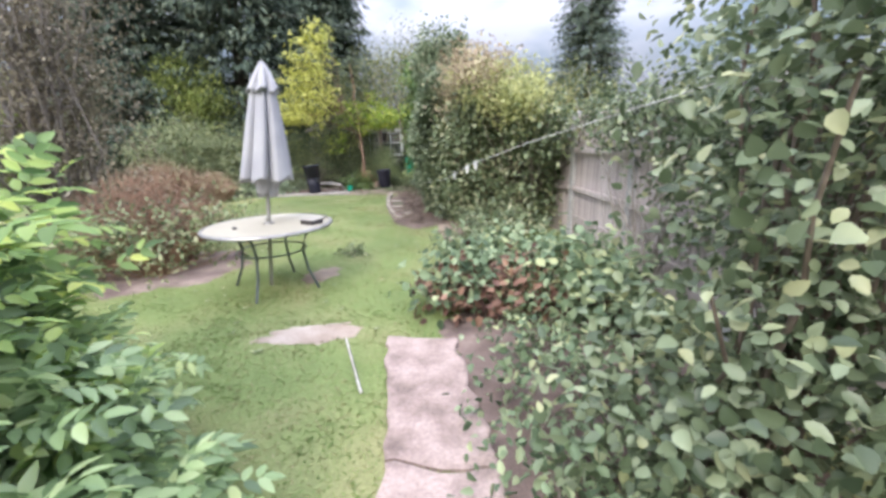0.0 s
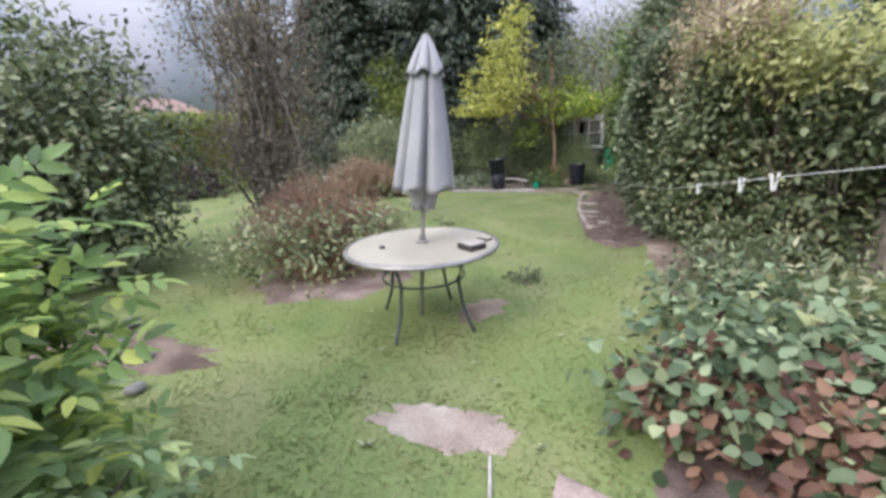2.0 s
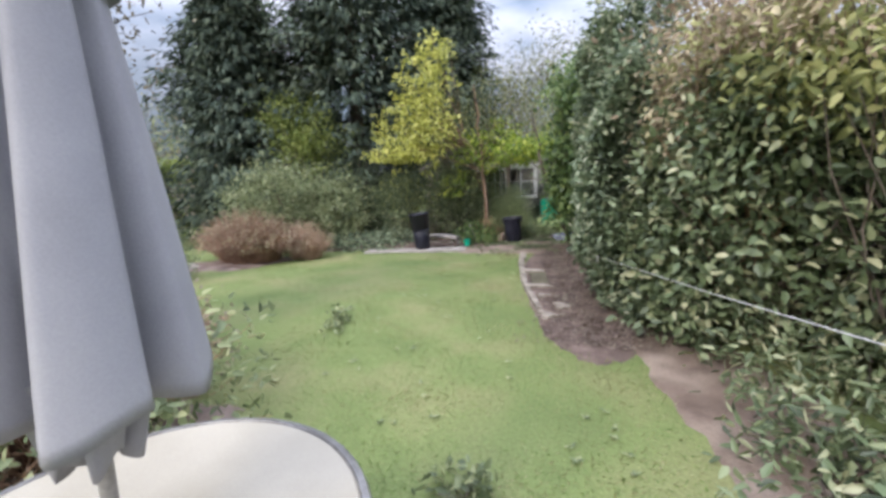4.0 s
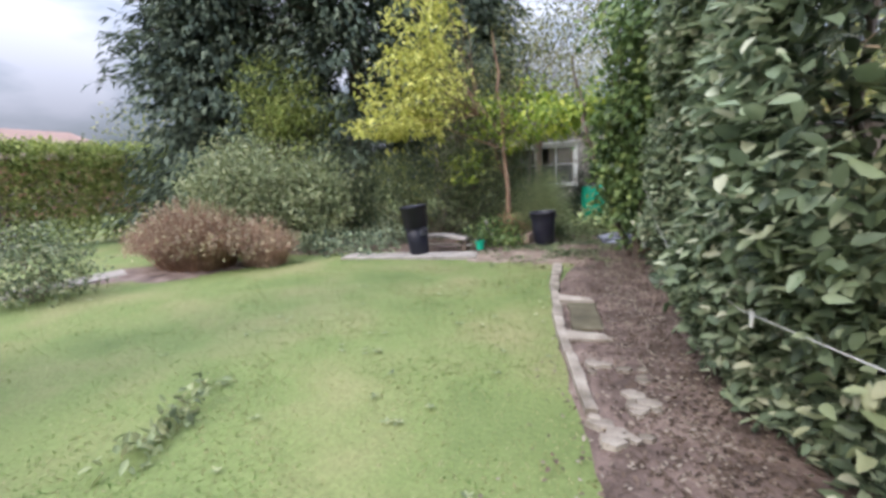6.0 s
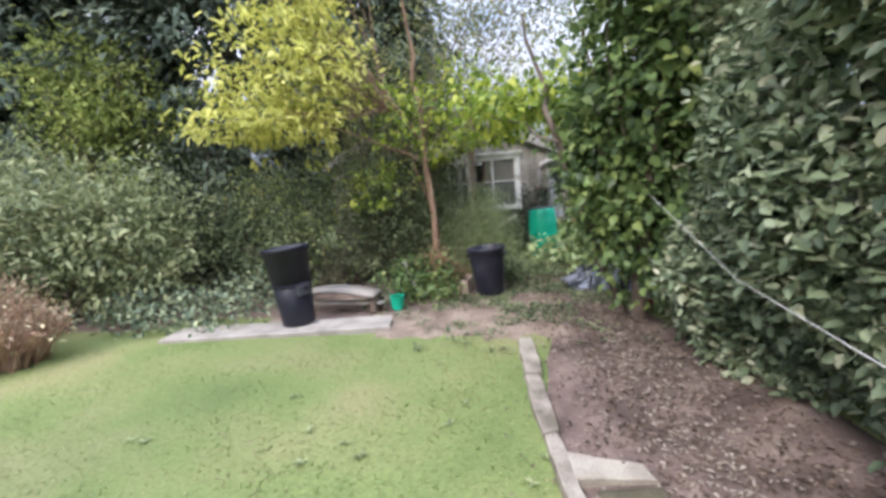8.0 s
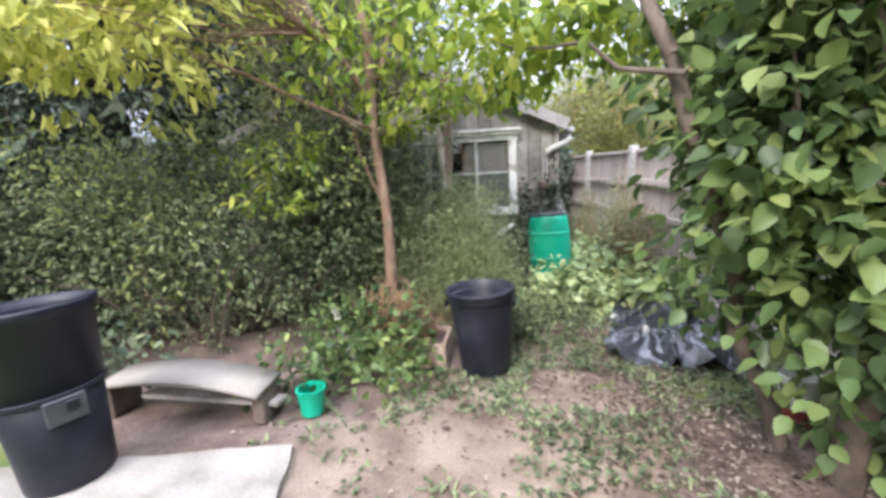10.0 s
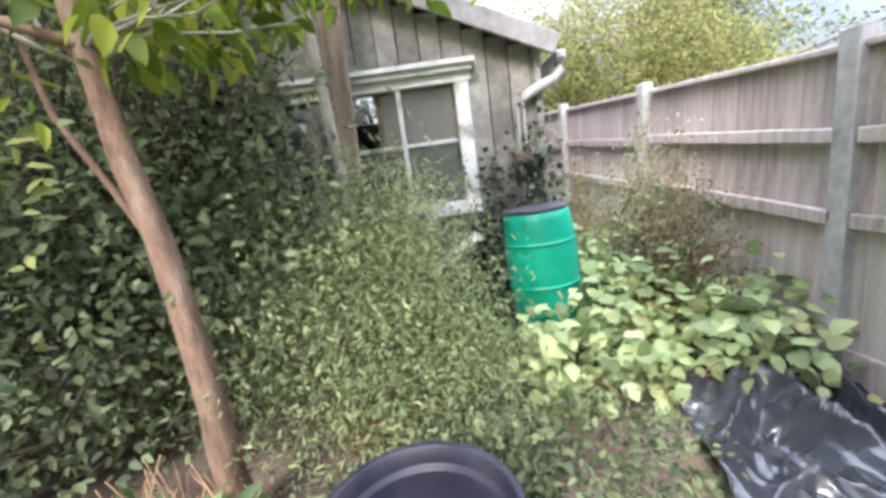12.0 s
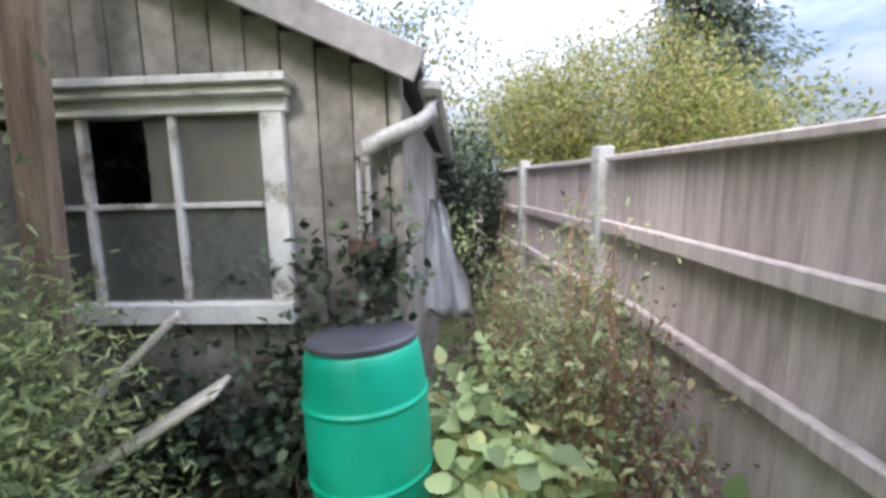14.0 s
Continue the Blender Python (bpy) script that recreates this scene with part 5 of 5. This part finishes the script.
shrub("dark_shrub", [((-5.2, 1.4, 1.6), (1.3, 1.1, 1.6)), ((-6.6, 0.6, 1.5), (1.3, 1.2, 1.5)), ((-5.0, 0.2, 1.0), (0.9, 0.9, 1.0))], (-5.5, 1.0, 0), 3600, 9, 0.12, 0.1, "shrubhedge", "large dark green leafy shrub across the lawn", "shrub", stems=40, stem_r=0.03, aspect=0.5)
shrub("low_shrub", [((-7.1, 6.7, 0.5), (0.75, 0.7, 0.6))], (-7.1, 6.7, 0), 420, 7, 0.09, 0.07, "shrubhedge", "low rounded green shrub on the far lawn edge", "shrub", stems=16, stem_r=0.01, aspect=0.4)
shrub("lawn_runner", [((-2.24, 5.92, 0.03), (0.08, 0.13, 0.05)), ((-2.11, 5.7, 0.03), (0.09, 0.15, 0.05)), ((-2.0, 5.47, 0.03), (0.1, 0.15, 0.05)), ((-1.9, 5.22, 0.03), (0.09, 0.17, 0.05))], (-2.05, 5.5, 0), 90, 4, 0.03, 0.07, "pale", "trailing weed runner lying across the lawn", "weed", stems=8, stem_r=0.004, aspect=0.5)
shrub("clover_clump", [((0.26, 3.31, 0.03), (0.26, 0.1, 0.06))], (0.26, 3.31, 0), 50, 4, 0.04, 0.06, "pale", "pale green weed clump in the lawn", "weed", stems=6, stem_r=0.003, aspect=0.6)
for sx, sy, sr in ((-1.55, 0.22, 0.07), (-2.0, 0.45, 0.09), (-2.5, 0.5, 0.075), (-1.75, 0.1, 0.055), (-2.9, 0.75, 0.095)):
    st = root("stone", (sx, sy, 0), "grey rounded stone half sunk in the bed", "stone", "stones in the bed")
    bm = bmesh.new()
    bmesh.ops.create_icosphere(bm, subdivisions=3, radius=sr)
    for v in bm.verts:
        v.co *= 1 + 0.3 * noise.noise(v.co * 9 + Vector((sx * 7, sy * 5, 0)))
        v.co.z = v.co.z * 0.55 + sr * 0.25
    part("body", bm, M["stone"], st, smooth=True)
# bare many-stemmed tree
wt = root("bare_stemmed_tree", (-4.5, 3.8, 0), "tall many-stemmed tree with thin bronze leaves", "tree")
lines, ends = [], []
for _ in range(46):
    a, k = rng.uniform(0, 2 * math.pi), rng.random()
    e = np.array([1.25 * k * math.cos(a), 1.25 * k * math.sin(a), rng.uniform(3.6, 6.6)])
    ln = wobble((0.3 * k * math.cos(a), 0.3 * k * math.sin(a), 0), e, 9, 0.1, 0.032, 0.006)
    lines.append(ln)
    for _2 in range(7):
        q = ln[0][rng.integers(2, 9)]
        t = q + np.array([rng.normal(0, 0.32), rng.normal(0, 0.32), rng.uniform(0.1, 0.6)])
        lines.append(wobble(q, t, 4, 0.05, 0.012, 0.003))
        ends.append(t)
tubes("trunk", lines, M["greybark"], wt, 4)
E_ = np.array(ends)
P = np.repeat(E_, 26, 0) + rng.normal(0, 0.17, (len(E_) * 26, 3))
leafy("crown", P, unit(rng.normal(0, 1, P.shape)), 0.065, M["bronze"], wt, 0.45, down=0.4)
P, O = blob([((0.2, 0.0, 1.2), (0.9, 0.9, 1.2)), ((0.4, 0.5, 2.2), (0.9, 0.8, 1.3)), ((0.0, 0.0, 3.3), (0.9, 0.9, 1.3))], 1000, 8, 0.12, 0.9)
leafy("undergrowth", P, O, 0.06, M["bronze"], wt, 0.45)
far_hedge = root("far_hedge", (-15.2, 9.5, 0), "long clipped green boundary hedge across the lawn", "hedge")
n = 13000
P = np.stack([rng.normal(0.0, 0.25, n) + 0.4, rng.uniform(-9, 8, n), 2.95 * rng.random(n) ** 0.8], -1)
P = np.concatenate([P, np.stack([rng.uniform(-0.8, 0.5, 2600), rng.uniform(-9, 8, 2600), 2.95 + rng.normal(0, 0.06, 2600)], -1)])
P = np.repeat(P, 4, 0) + rng.normal(0, 0.08, (len(P) * 4, 3))
P = P[P[:, 2] > 0.02]
leafy("foliage", P, np.tile(np.array([[0.7, -0.2, 0.5]]), (len(P), 1)), 0.11, M["hedgesun"], far_hedge, 0.5)
shrub("purple_shrub", [((-13.6, 7.3, 0.6), (1.1, 1.4, 0.8))], (-13.6, 7.3, 0), 420, 6, 0.12, 0.1, "purple", "low dark purple-leaved shrub before the hedge", "shrub", stems=20, stem_r=0.01)

# beyond the fence
shrub("ochre_tree", [((4.2, 24.0, 3.6), (3.0, 2.6, 2.4)), ((6.4, 23.0, 2.6), (2.0, 2.0, 1.5)), ((2.2, 24.5, 3.2), (1.8, 1.8, 1.9))], (4.2, 24, 0), 5200, 13, 0.2, 0.1, "ochre", "broad yellow-green autumn tree beyond the fence", "tree", stems=30, stem_r=0.03, aspect=0.5, trunk=1.4, shape="lite")
shrub("far_trees", [((-2, 30, 4), (6, 3, 4.5)), ((9, 27, 3), (4, 3, 3.4)), ((16, 22, 2.5), (4, 6, 3)), ((13, 6, 2.0), (3, 8, 2.6))], (4, 28, 0), 2600, 8, 0.35, 0.22, "olive", "belt of trees and bushes beyond the gardens", "trees", stems=30, stem_r=0.05, trunk=1.2, shape="lite")["kind"] = "stuff"
shrub("far_trees", [((-24, 22, 3.5), (6, 5, 4)), ((-26, -2, 3), (5, 8, 3.5)), ((-10, -14, 3), (9, 3, 3.4)), ((6, -14, 3), (7, 3, 3.4))], (-22, 10, 0), 2600, 8, 0.35, 0.24, "olive", "belt of trees behind the neighbouring gardens", "trees", stems=30, stem_r=0.05, trunk=1.2, shape="lite")["kind"] = "stuff"
house = root("house", (-44, 20, -0.1), "distant brick house with a red tiled roof", "house")
part("wall", box_bm(9, 12, 4.6, 0, Matrix.Translation((0, 0, 2.3))), M["brick"], house)
bm = bmesh.new()
v = [bm.verts.new(q) for q in ((-4.9, -6.4, 4.5), (4.9, -6.4, 4.5), (4.9, 6.4, 4.5), (-4.9, 6.4, 4.5), (0, -3.4, 7.2), (0, 3.4, 7.2))]
for f in ((0, 1, 4), (1, 2, 5, 4), (2, 3, 5), (3, 0, 4, 5), (3, 2, 1, 0)):
    bm.faces.new([v[q] for q in f])
part("roof", bm, M["tile"], house)

# in front of the shed
shrub("feathery_shrub", [((-1.35, 13.0, 0.55), (0.7, 0.6, 0.6)), ((-1.9, 13.4, 0.7), (0.8, 0.5, 0.8)), ((-1.05, 13.2, 0.35), (0.45, 0.35, 0.35)), ((-1.2, 13.2, 0.9), (0.45, 0.4, 0.55)), ((-1.3, 13.35, 1.1), (0.3, 0.3, 0.4))], (-1.5, 13.1, 0), 5600, 8, 0.07, 0.034, "fern", "feathery green shrub crowding the shed front", "shrub", stems=70, stem_r=0.005, aspect=0.26, shell=0.8, stem="drystem")
shrub("ivy", [((-2.6, 13.95, 1.5), (0.75, 0.12, 1.2)), ((-2.25, 13.9, 2.3), (0.4, 0.12, 0.5)), ((-3.5, 13.95, 1.6), (0.6, 0.15, 1.3))], (-2.6, 13.95, 0), 1000, 7, 0.09, 0.06, "thicket", "dull green ivy smothering the shed front", "ivy", stems=20, stem_r=0.008, aspect=0.75, shell=0.9)
shrub("ivy", [((-0.55, 14.08, 0.75), (0.32, 0.06, 0.7)), ((-0.3, 14.07, 1.3), (0.2, 0.05, 0.3)), ((-1.2, 14.0, 0.55), (0.6, 0.12, 0.45)), ((-0.7, 13.95, 0.45), (0.25, 0.15, 0.5))], (-0.5, 14.05, 0), 420, 6, 0.06, 0.05, "darkgreen", "dark ivy climbing the shed boards", "ivy", stems=14, stem_r=0.005, aspect=0.8, shell=0.9)
shrub("broadleaf_patch", [((0.25, 13.75, 0.25), (0.45, 0.42, 0.3)), ((-0.4, 13.3, 0.22), (0.35, 0.3, 0.3)), ((0.78, 13.4, 0.2), (0.25, 0.4, 0.3)), ((0.2, 14.3, 0.3), (0.33, 0.55, 0.36)), ((0.3, 13.3, 0.12), (0.5, 0.25, 0.22))], (0.2, 13.2, 0), 640, 4, 0.1, 0.092, "squash", "sprawling plant with pale broad leaves round the water butt", "plant", stems=30, stem_r=0.006, aspect=0.9, up=2.0, stem="drystem", shape="fine")
shrub("tall_weeds", [((0.5, 14.5, 0.65), (0.28, 0.8, 0.75)), ((0.35, 15.7, 0.5), (0.3, 1.0, 0.6)), ((0.15, 15.2, 0.3), (0.3, 0.9, 0.4))], (0.45, 14.8, 0), 950, 6, 0.08, 0.045, "seedweed", "tall dry weeds gone to seed along the fence", "weeds", stems=70, stem_r=0.005, aspect=0.3, stem="drystem", shell=0.95)
shrub("weed_patch", [((-0.5, 12.7, 0.1), (0.5, 0.42, 0.25)), ((-0.95, 12.55, 0.15), (0.3, 0.3, 0.3))], (-0.5, 12.7, 0), 520, 7, 0.06, 0.042, "deepthicket", "low mixed weeds between dustbin and water butt", "weeds", stems=14, stem_r=0.004, aspect=0.5)
twiggy("seeding_weeds", 0.62, 14.2, 0.2, 0.95, 1.55, 70, "drystem", "tall straggling weeds gone to seed by the fence", "weeds", 2300, "seedweed", 0.032)
twiggy("seeding_weeds", 0.35, 15.3, 0.25, 0.5, 1.5, 40, "drystem", "tall straggling weeds gone to seed by the fence", "weeds", 700, "seedweed", 0.035)
shrub("shade_bush", [((0.25, 18.4, 1.1), (0.75, 0.6, 1.2)), ((0.1, 17.5, 1.9), (0.45, 0.7, 0.5))], (0.25, 18.4, 0), 700, 8, 0.1, 0.08, "darkgreen", "dark bush closing the gap behind the shed", "bush", stems=20, stem_r=0.015)
# Added leaves inside the shed imitate foliage reflected in the lower right pane.
shrub("ivy", [((-0.97, 14.3, 1.3), (0.26, 0.06, 0.26))], (-0.97, 14.32, 0.06), 60, 6, 0.05, 0.055, "darkgreen", "added dark leaves behind the glass in place of its ivy reflection", "ivy", stems=10, stem_r=0.005, aspect=0.8, shell=0.9)
twiggy("dock_stems", 0.72, 14.0, 0.2, 0.5, 1.3, 24, "redstem", "rust-red dried dock stems by the fence", "weeds", 420, "deadleaf", 0.03)
for lab, a, b, r0, r1 in (("pale bleached pole standing against the shed", (-1.44, 13.5, -0.02), (-1.6, 13.62, 2.7), 0.035, 0.03), ("thin pale pole leaning against the shed", (-1.4, 13.5, -0.02), (-1.62, 13.75, 2.5), 0.016, 0.012),
                          ("weathered grey post half hidden by the shrub", (-2.3, 13.85, -0.02), (-2.2, 13.9, 1.62), 0.05, 0.045), ("weathered grey post half hidden by the shrub", (-1.78, 13.9, -0.02), (-1.74, 13.92, 1.85), 0.05, 0.045)):
    pole_ob = root("leaning_pole", a, lab, "pole")
    tubes("body", [wobble((0, 0, 0), tuple(np.array(b) - np.array(a)), 6, 0.012, r0, r1)], M["palebark"] if r0 < 0.04 else M["greywood"], pole_ob, 8)


def plank(x0, y0, z0, x1, y1, z1, w, th, material, label):
    a, b = Vector((x0, y0, z0)), Vector((x1, y1, z1))
    ob = root("plank", tuple(a), label, "plank")
    d = b - a
    m = d.to_track_quat("X", "Z").to_matrix().to_4x4()
    part("body", box_bm(d.length, w, th, 0.006, m @ Matrix.Translation((d.length / 2, 0, 0))), M[material], ob)
    return ob


plank(-0.94, 13.74, 1.18, -1.36, 13.5, 0.7, 0.075, 0.022, "greywood", "grey broken plank propped below the window")
plank(-0.76, 13.66, 0.95, -1.3, 13.55, 0.62, 0.16, 0.022, "greywood", "pale split plank leaning below the window")
plank(-1.98, 11.75, 0.02, -2.25, 12.0, 0.5, 0.05, 0.03, "greywood", "pale stake leaning in the weeds")
plank(-3.3, 11.3, 0.1, -2.3, 11.25, 0.1, 0.12, 0.03, "greywood", "grey plank lying under a curved board")
plank(0.92, 0.76, 0.02, 1.24, 0.02, 0.03, 0.017, 0.014, "greywood", "thin pale cane lying on the grass")
cb = root("curved_board", (-2.9, 11.25, 0), "bowed pale board resting on old planks", "board")
V, Q = [], []
for a in range(15):
    u = a / 14
    zc = 0.2 + 0.065 * math.sin(u * math.pi)
    for y, z in ((-0.14, 0), (0.14, 0.02), (0.14, 0.05), (-0.14, 0.03)):
        V.append((-0.6 + 1.15 * u, y - 0.05 * u, zc + z))
for a in range(14):
    for b in range(4):
        Q.append((a * 4 + b, a * 4 + (b + 1) % 4, a * 4 + 4 + (b + 1) % 4, a * 4 + 4 + b))
Q += [(0, 3, 2, 1), (56, 57, 58, 59)]
hang("body", quad_mesh("body", V, Q), M["boardpale"], cb)
for q in (-0.55, 0.5):
    part("support", box_bm(0.08, 0.22, 0.2, 0.006, Matrix.Translation((q, 0, 0.1))), M["bark"], cb, "dark old timber prop")
pl = root("planter_box", (-1.72, 12.15, 0), "low brown timber planter full of grasses and weeds", "planter")
for x, y, sx, sy in ((0, -0.2, 0.75, 0.03), (0, 0.2, 0.75, 0.03), (-0.36, 0, 0.03, 0.37), (0.36, 0, 0.03, 0.37)):
    part("side_board", box_bm(sx, sy, 0.2, 0.005, Matrix.Translation((x, y, 0.1))), M["oldwood"], pl)
part("soil", box_bm(0.69, 0.37, 0.15, 0, Matrix.Translation((0, 0, 0.085))), M["bark_soil"], pl)
shrub("planter_weeds", [((-1.85, 12.0, 0.35), (0.4, 0.25, 0.25)), ((-2.1, 11.85, 0.25), (0.35, 0.25, 0.25)), ((-1.6, 11.9, 0.15), (0.2, 0.12, 0.15)), ((-2.3, 11.45, 0.15), (0.22, 0.2, 0.2)), ((-1.8, 11.6, 0.1), (0.3, 0.2, 0.16))], (-1.9, 12.1, 0.0), 330, 5, 0.06, 0.065, "broadleaf", "green weeds spilling from a timber planter", "weeds", stems=14, stem_r=0.004, aspect=0.7)
twiggy("dry_grass_clump", -1.8, 12.1, 0.42, 0.28, 0.72, 340, "drystem", "dry straw-coloured grass round the tree foot", "grass clump")
sheet = root("white_cover", (-0.02, 15.25, 0), "white polythene cover hanging at the shed side", "cover")
bm = bmesh.new()
rowsv = []
for a in range(12):
    k = a / 11
    rowsv.append([bm.verts.new((-0.13 + (0.08 + 0.34 * k) * (b / 9 - 0.3) + 0.02 * math.sin(b * 2.1 + a), 0.03 * math.sin(b * 1.7) + 0.05 * k * math.cos(b * 2.3), 1.55 - 0.85 * k + 0.02 * math.sin(b * 3))) for b in range(10)])
for a in range(11):
    for b in range(9):
        bm.faces.new((rowsv[a][b], rowsv[a + 1][b], rowsv[a + 1][b + 1], rowsv[a][b + 1]))
bmesh.ops.solidify(bm, geom=bm.faces[:], thickness=0.006)
part("body", bm, M["cloth"], sheet, smooth=True)

# washing line with pegs
LINE = [(2.95, -0.5, 1.75), (2.3, 0.4, 1.52), (1.96, 1.5, 1.34), (1.69, 3.0, 1.11), (1.51, 4.0, 0.97), (1.18, 5.4, 0.82), (0.93, 6.4, 0.71), (0.78, 7.8, 0.64), (0.7, 9.2, 0.78), (0.55, 11.0, 1.38), (0.62, 12.9, 1.72)]
wl_ob = root("washing_line", LINE[0], "grey plastic washing line strung along the hedge", "washing line")
tubes("cord", [(np.array(LINE) - np.array(LINE[0]), np.full(len(LINE), 0.003))], M["line"], wl_ob, 6)
peg0 = None
for k, (x, y, z) in enumerate([(1.987, 1.414, 1.354), (1.912, 1.767, 1.299), (1.759, 2.616, 1.169), (0.836, 7.28, 0.666), (0.951, 6.314, 0.719)]):
    if peg0 is None:
        peg0 = root("clothes_peg", (x, y, z), "bleached white peg clipped on the washing line", "clothes peg", "pegs on the line")
        for s in (-1, 1):
            part("jaw", box_bm(0.011, 0.009, 0.075, 0.002, Matrix.Translation((s * 0.008, 0, -0.02)) @ Matrix.Rotation(radians(s * 7), 4, "Y")), M["peg"], peg0)
        tubes("spring", [(np.array([(-0.012, 0, -0.01), (0.012, 0, -0.01)]), np.full(2, 0.005))], M["rim"], peg0, 6)
        bpy.context.view_layer.update()
    else:
        copy_thing(peg0, Matrix.Translation((x, y, z)) @ Matrix.Rotation(radians(25 * k), 4, "Z"))

# ---- grass and litter ----
n = 330000
x, y = rng.uniform(-9.5, 2.6, n), rng.uniform(-3.5, 11.6, n)
near = np.exp(-((x - 0.2) / 3.6) ** 2)
keep = (rng.random(n) < 0.35 + 0.65 * near) & ~(bare(x, y, rng.uniform(0.45, 1.0, n)) & (rng.random(n) < 0.97)) & (x < 1.55 + 0.3 * (y < 1)) & ~((x > -0.62 + (11.0 - y) * 0.186) & (y > 6.0) & (y < 11.2)) & ~((y > 9.9 + 0.21 * (x + 4.4)) & (x < -1.9))
x, y = x[keep], y[keep]
n = len(x)
tuft = 0.75 + 0.32 * np.sin(x * 3.1 + np.sin(y * 2.3) * 2) * np.sin(y * 2.7 + x) + 0.8 * np.clip((2.8 - y) / 1.5, 0, 1) * (0.5 + 0.5 * np.sin(x * 6.1 + 2 * np.sin(y * 4.7)) * np.sin(y * 7.3 + x)) + 0.3 * rng.random(n) ** 3
P = np.stack([x, y, rise(x, y) - 0.002], -1)
D = unit(np.stack([rng.normal(0, 1.5, n), rng.normal(0, 1.5, n), np.ones(n)], -1))
L = rng.uniform(0.017, 0.034, n) * tuft
W = rng.uniform(0.004, 0.0085, n)
NF = unit(np.array([0, 0, 1.0]) + rng.normal(0, 0.35, (n, 3)))
faded = 0.19 + 0.32 * np.clip(np.sin(x * 1.7 + 1.3 * np.sin(y * 0.9)) * np.sin(y * 1.25 + 0.8 * np.sin(x * 2.1)), 0, 1)
for fx, fy, sx_, sy_, k in ((-0.95, 5.9, 0.8, 0.5, 0.75), (0.65, 2.9, 0.2, 0.8, 0.7), (0.95, 4.5, 0.35, 0.9, 0.7), (-2.6, 7.6, 1.3, 0.7, 0.45), (0.15, 5.6, 0.35, 0.8, 0.6), (-1.2, 9.9, 0.9, 0.5, 0.5), (0.4, -0.6, 0.5, 0.5, 0.5)):
    faded += k * np.exp(-((x - fx) / sx_) ** 2 - ((y - fy) / sy_) ** 2)
dry = rng.random(n) < np.clip(faded, 0, 0.85)
for nm, sel, mt, lb in (("grass", ~dry, "grass", "short mown grass blades covering the lawn"), ("faded_grass", dry, "straw", "faded straw-coloured grass in thin places of the lawn")):
    V, Q = leaf_arrays(P[sel], D[sel], NF[sel], L[sel], W[sel], 0.1, 0.3)
    tagged(hang(nm, quad_mesh(nm, V, Q), M[mt]), lb, "grass", kind="stuff")
n = 11000
x, y = np.concatenate([rng.normal(0.5, 0.32, 10000), rng.normal(-0.7, 0.9, 1000)]), np.concatenate([rng.uniform(5.4, 12.0, 10000), rng.normal(11.6, 0.7, 1000)])
x[:10000] += 0.16 * (8.6 - y[:10000])
P = np.stack([x, y, rise(x, y) + 0.038], -1)
V, Q = leaf_arrays(P, np.stack([rng.normal(0, 1, n), rng.normal(0, 1, n), rng.normal(0, 0.15, n)], -1), unit(np.array([0, 0, 1.0]) + rng.normal(0, 0.3, (n, 3))), rng.uniform(0.015, 0.045, n), rng.uniform(0.01, 0.025, n))
lt = hang("leaf_litter", quad_mesh("leaf_litter", V, Q), M["litter"])
tagged(lt, "dry fallen leaves and bark chips on the soil", "leaf litter", kind="stuff")
n = 340
x, y = rng.uniform(-3.2, 1.5, n), rng.uniform(0.2, 9.5, n)
keep = ~bare(x, y)
x, y = x[keep], y[keep]
sel = (np.sin(x * 5) * np.sin(y * 4.3) > 0.1)
x, y = x[sel], y[sel]
P = np.repeat(np.stack([x, y, rise(x, y) + 0.015], -1), 6, 0)
n = len(P)
a = rng.uniform(0, 2 * math.pi, n)
D = np.stack([np.cos(a), np.sin(a), np.full(n, 0.35)], -1)
V, Q = leaf_arrays(P, D, np.tile(np.array([[0, 0, 1.0]]), (n, 1)), rng.uniform(0.02, 0.055, n), rng.uniform(0.012, 0.025, n))
wd = hang("lawn_weeds", quad_mesh("lawn_weeds", V, Q), M["pale"])
tagged(wd, "small rosette weeds growing in the lawn", "weeds", kind="stuff")
n = 1300
x, y = rng.normal(-0.5, 0.8, n), rng.normal(11.8, 0.7, n)
keep = (y < 13.2) & (np.sin(x * 4) * np.sin(y * 5) > -0.1)
x, y = x[keep], y[keep]
P = np.repeat(np.stack([x, y, rise(x, y) + 0.02], -1), 7, 0) + rng.normal(0, 0.03, (len(x) * 7, 3)) * np.array([1, 1, 0.3])
n = len(P)
a = rng.uniform(0, 2 * math.pi, n)
V, Q = leaf_arrays(P, np.stack([np.cos(a), np.sin(a), rng.uniform(0.2, 1.2, n)], -1), np.tile(np.array([[0, 0, 1.0]]), (n, 1)), rng.uniform(0.025, 0.07, n), rng.uniform(0.012, 0.03, n))
wd = hang("ground_weeds", quad_mesh("ground_weeds", V, Q), M["deepthicket"])
tagged(wd, "sparse low weeds on trampled earth", "weeds", kind="stuff")
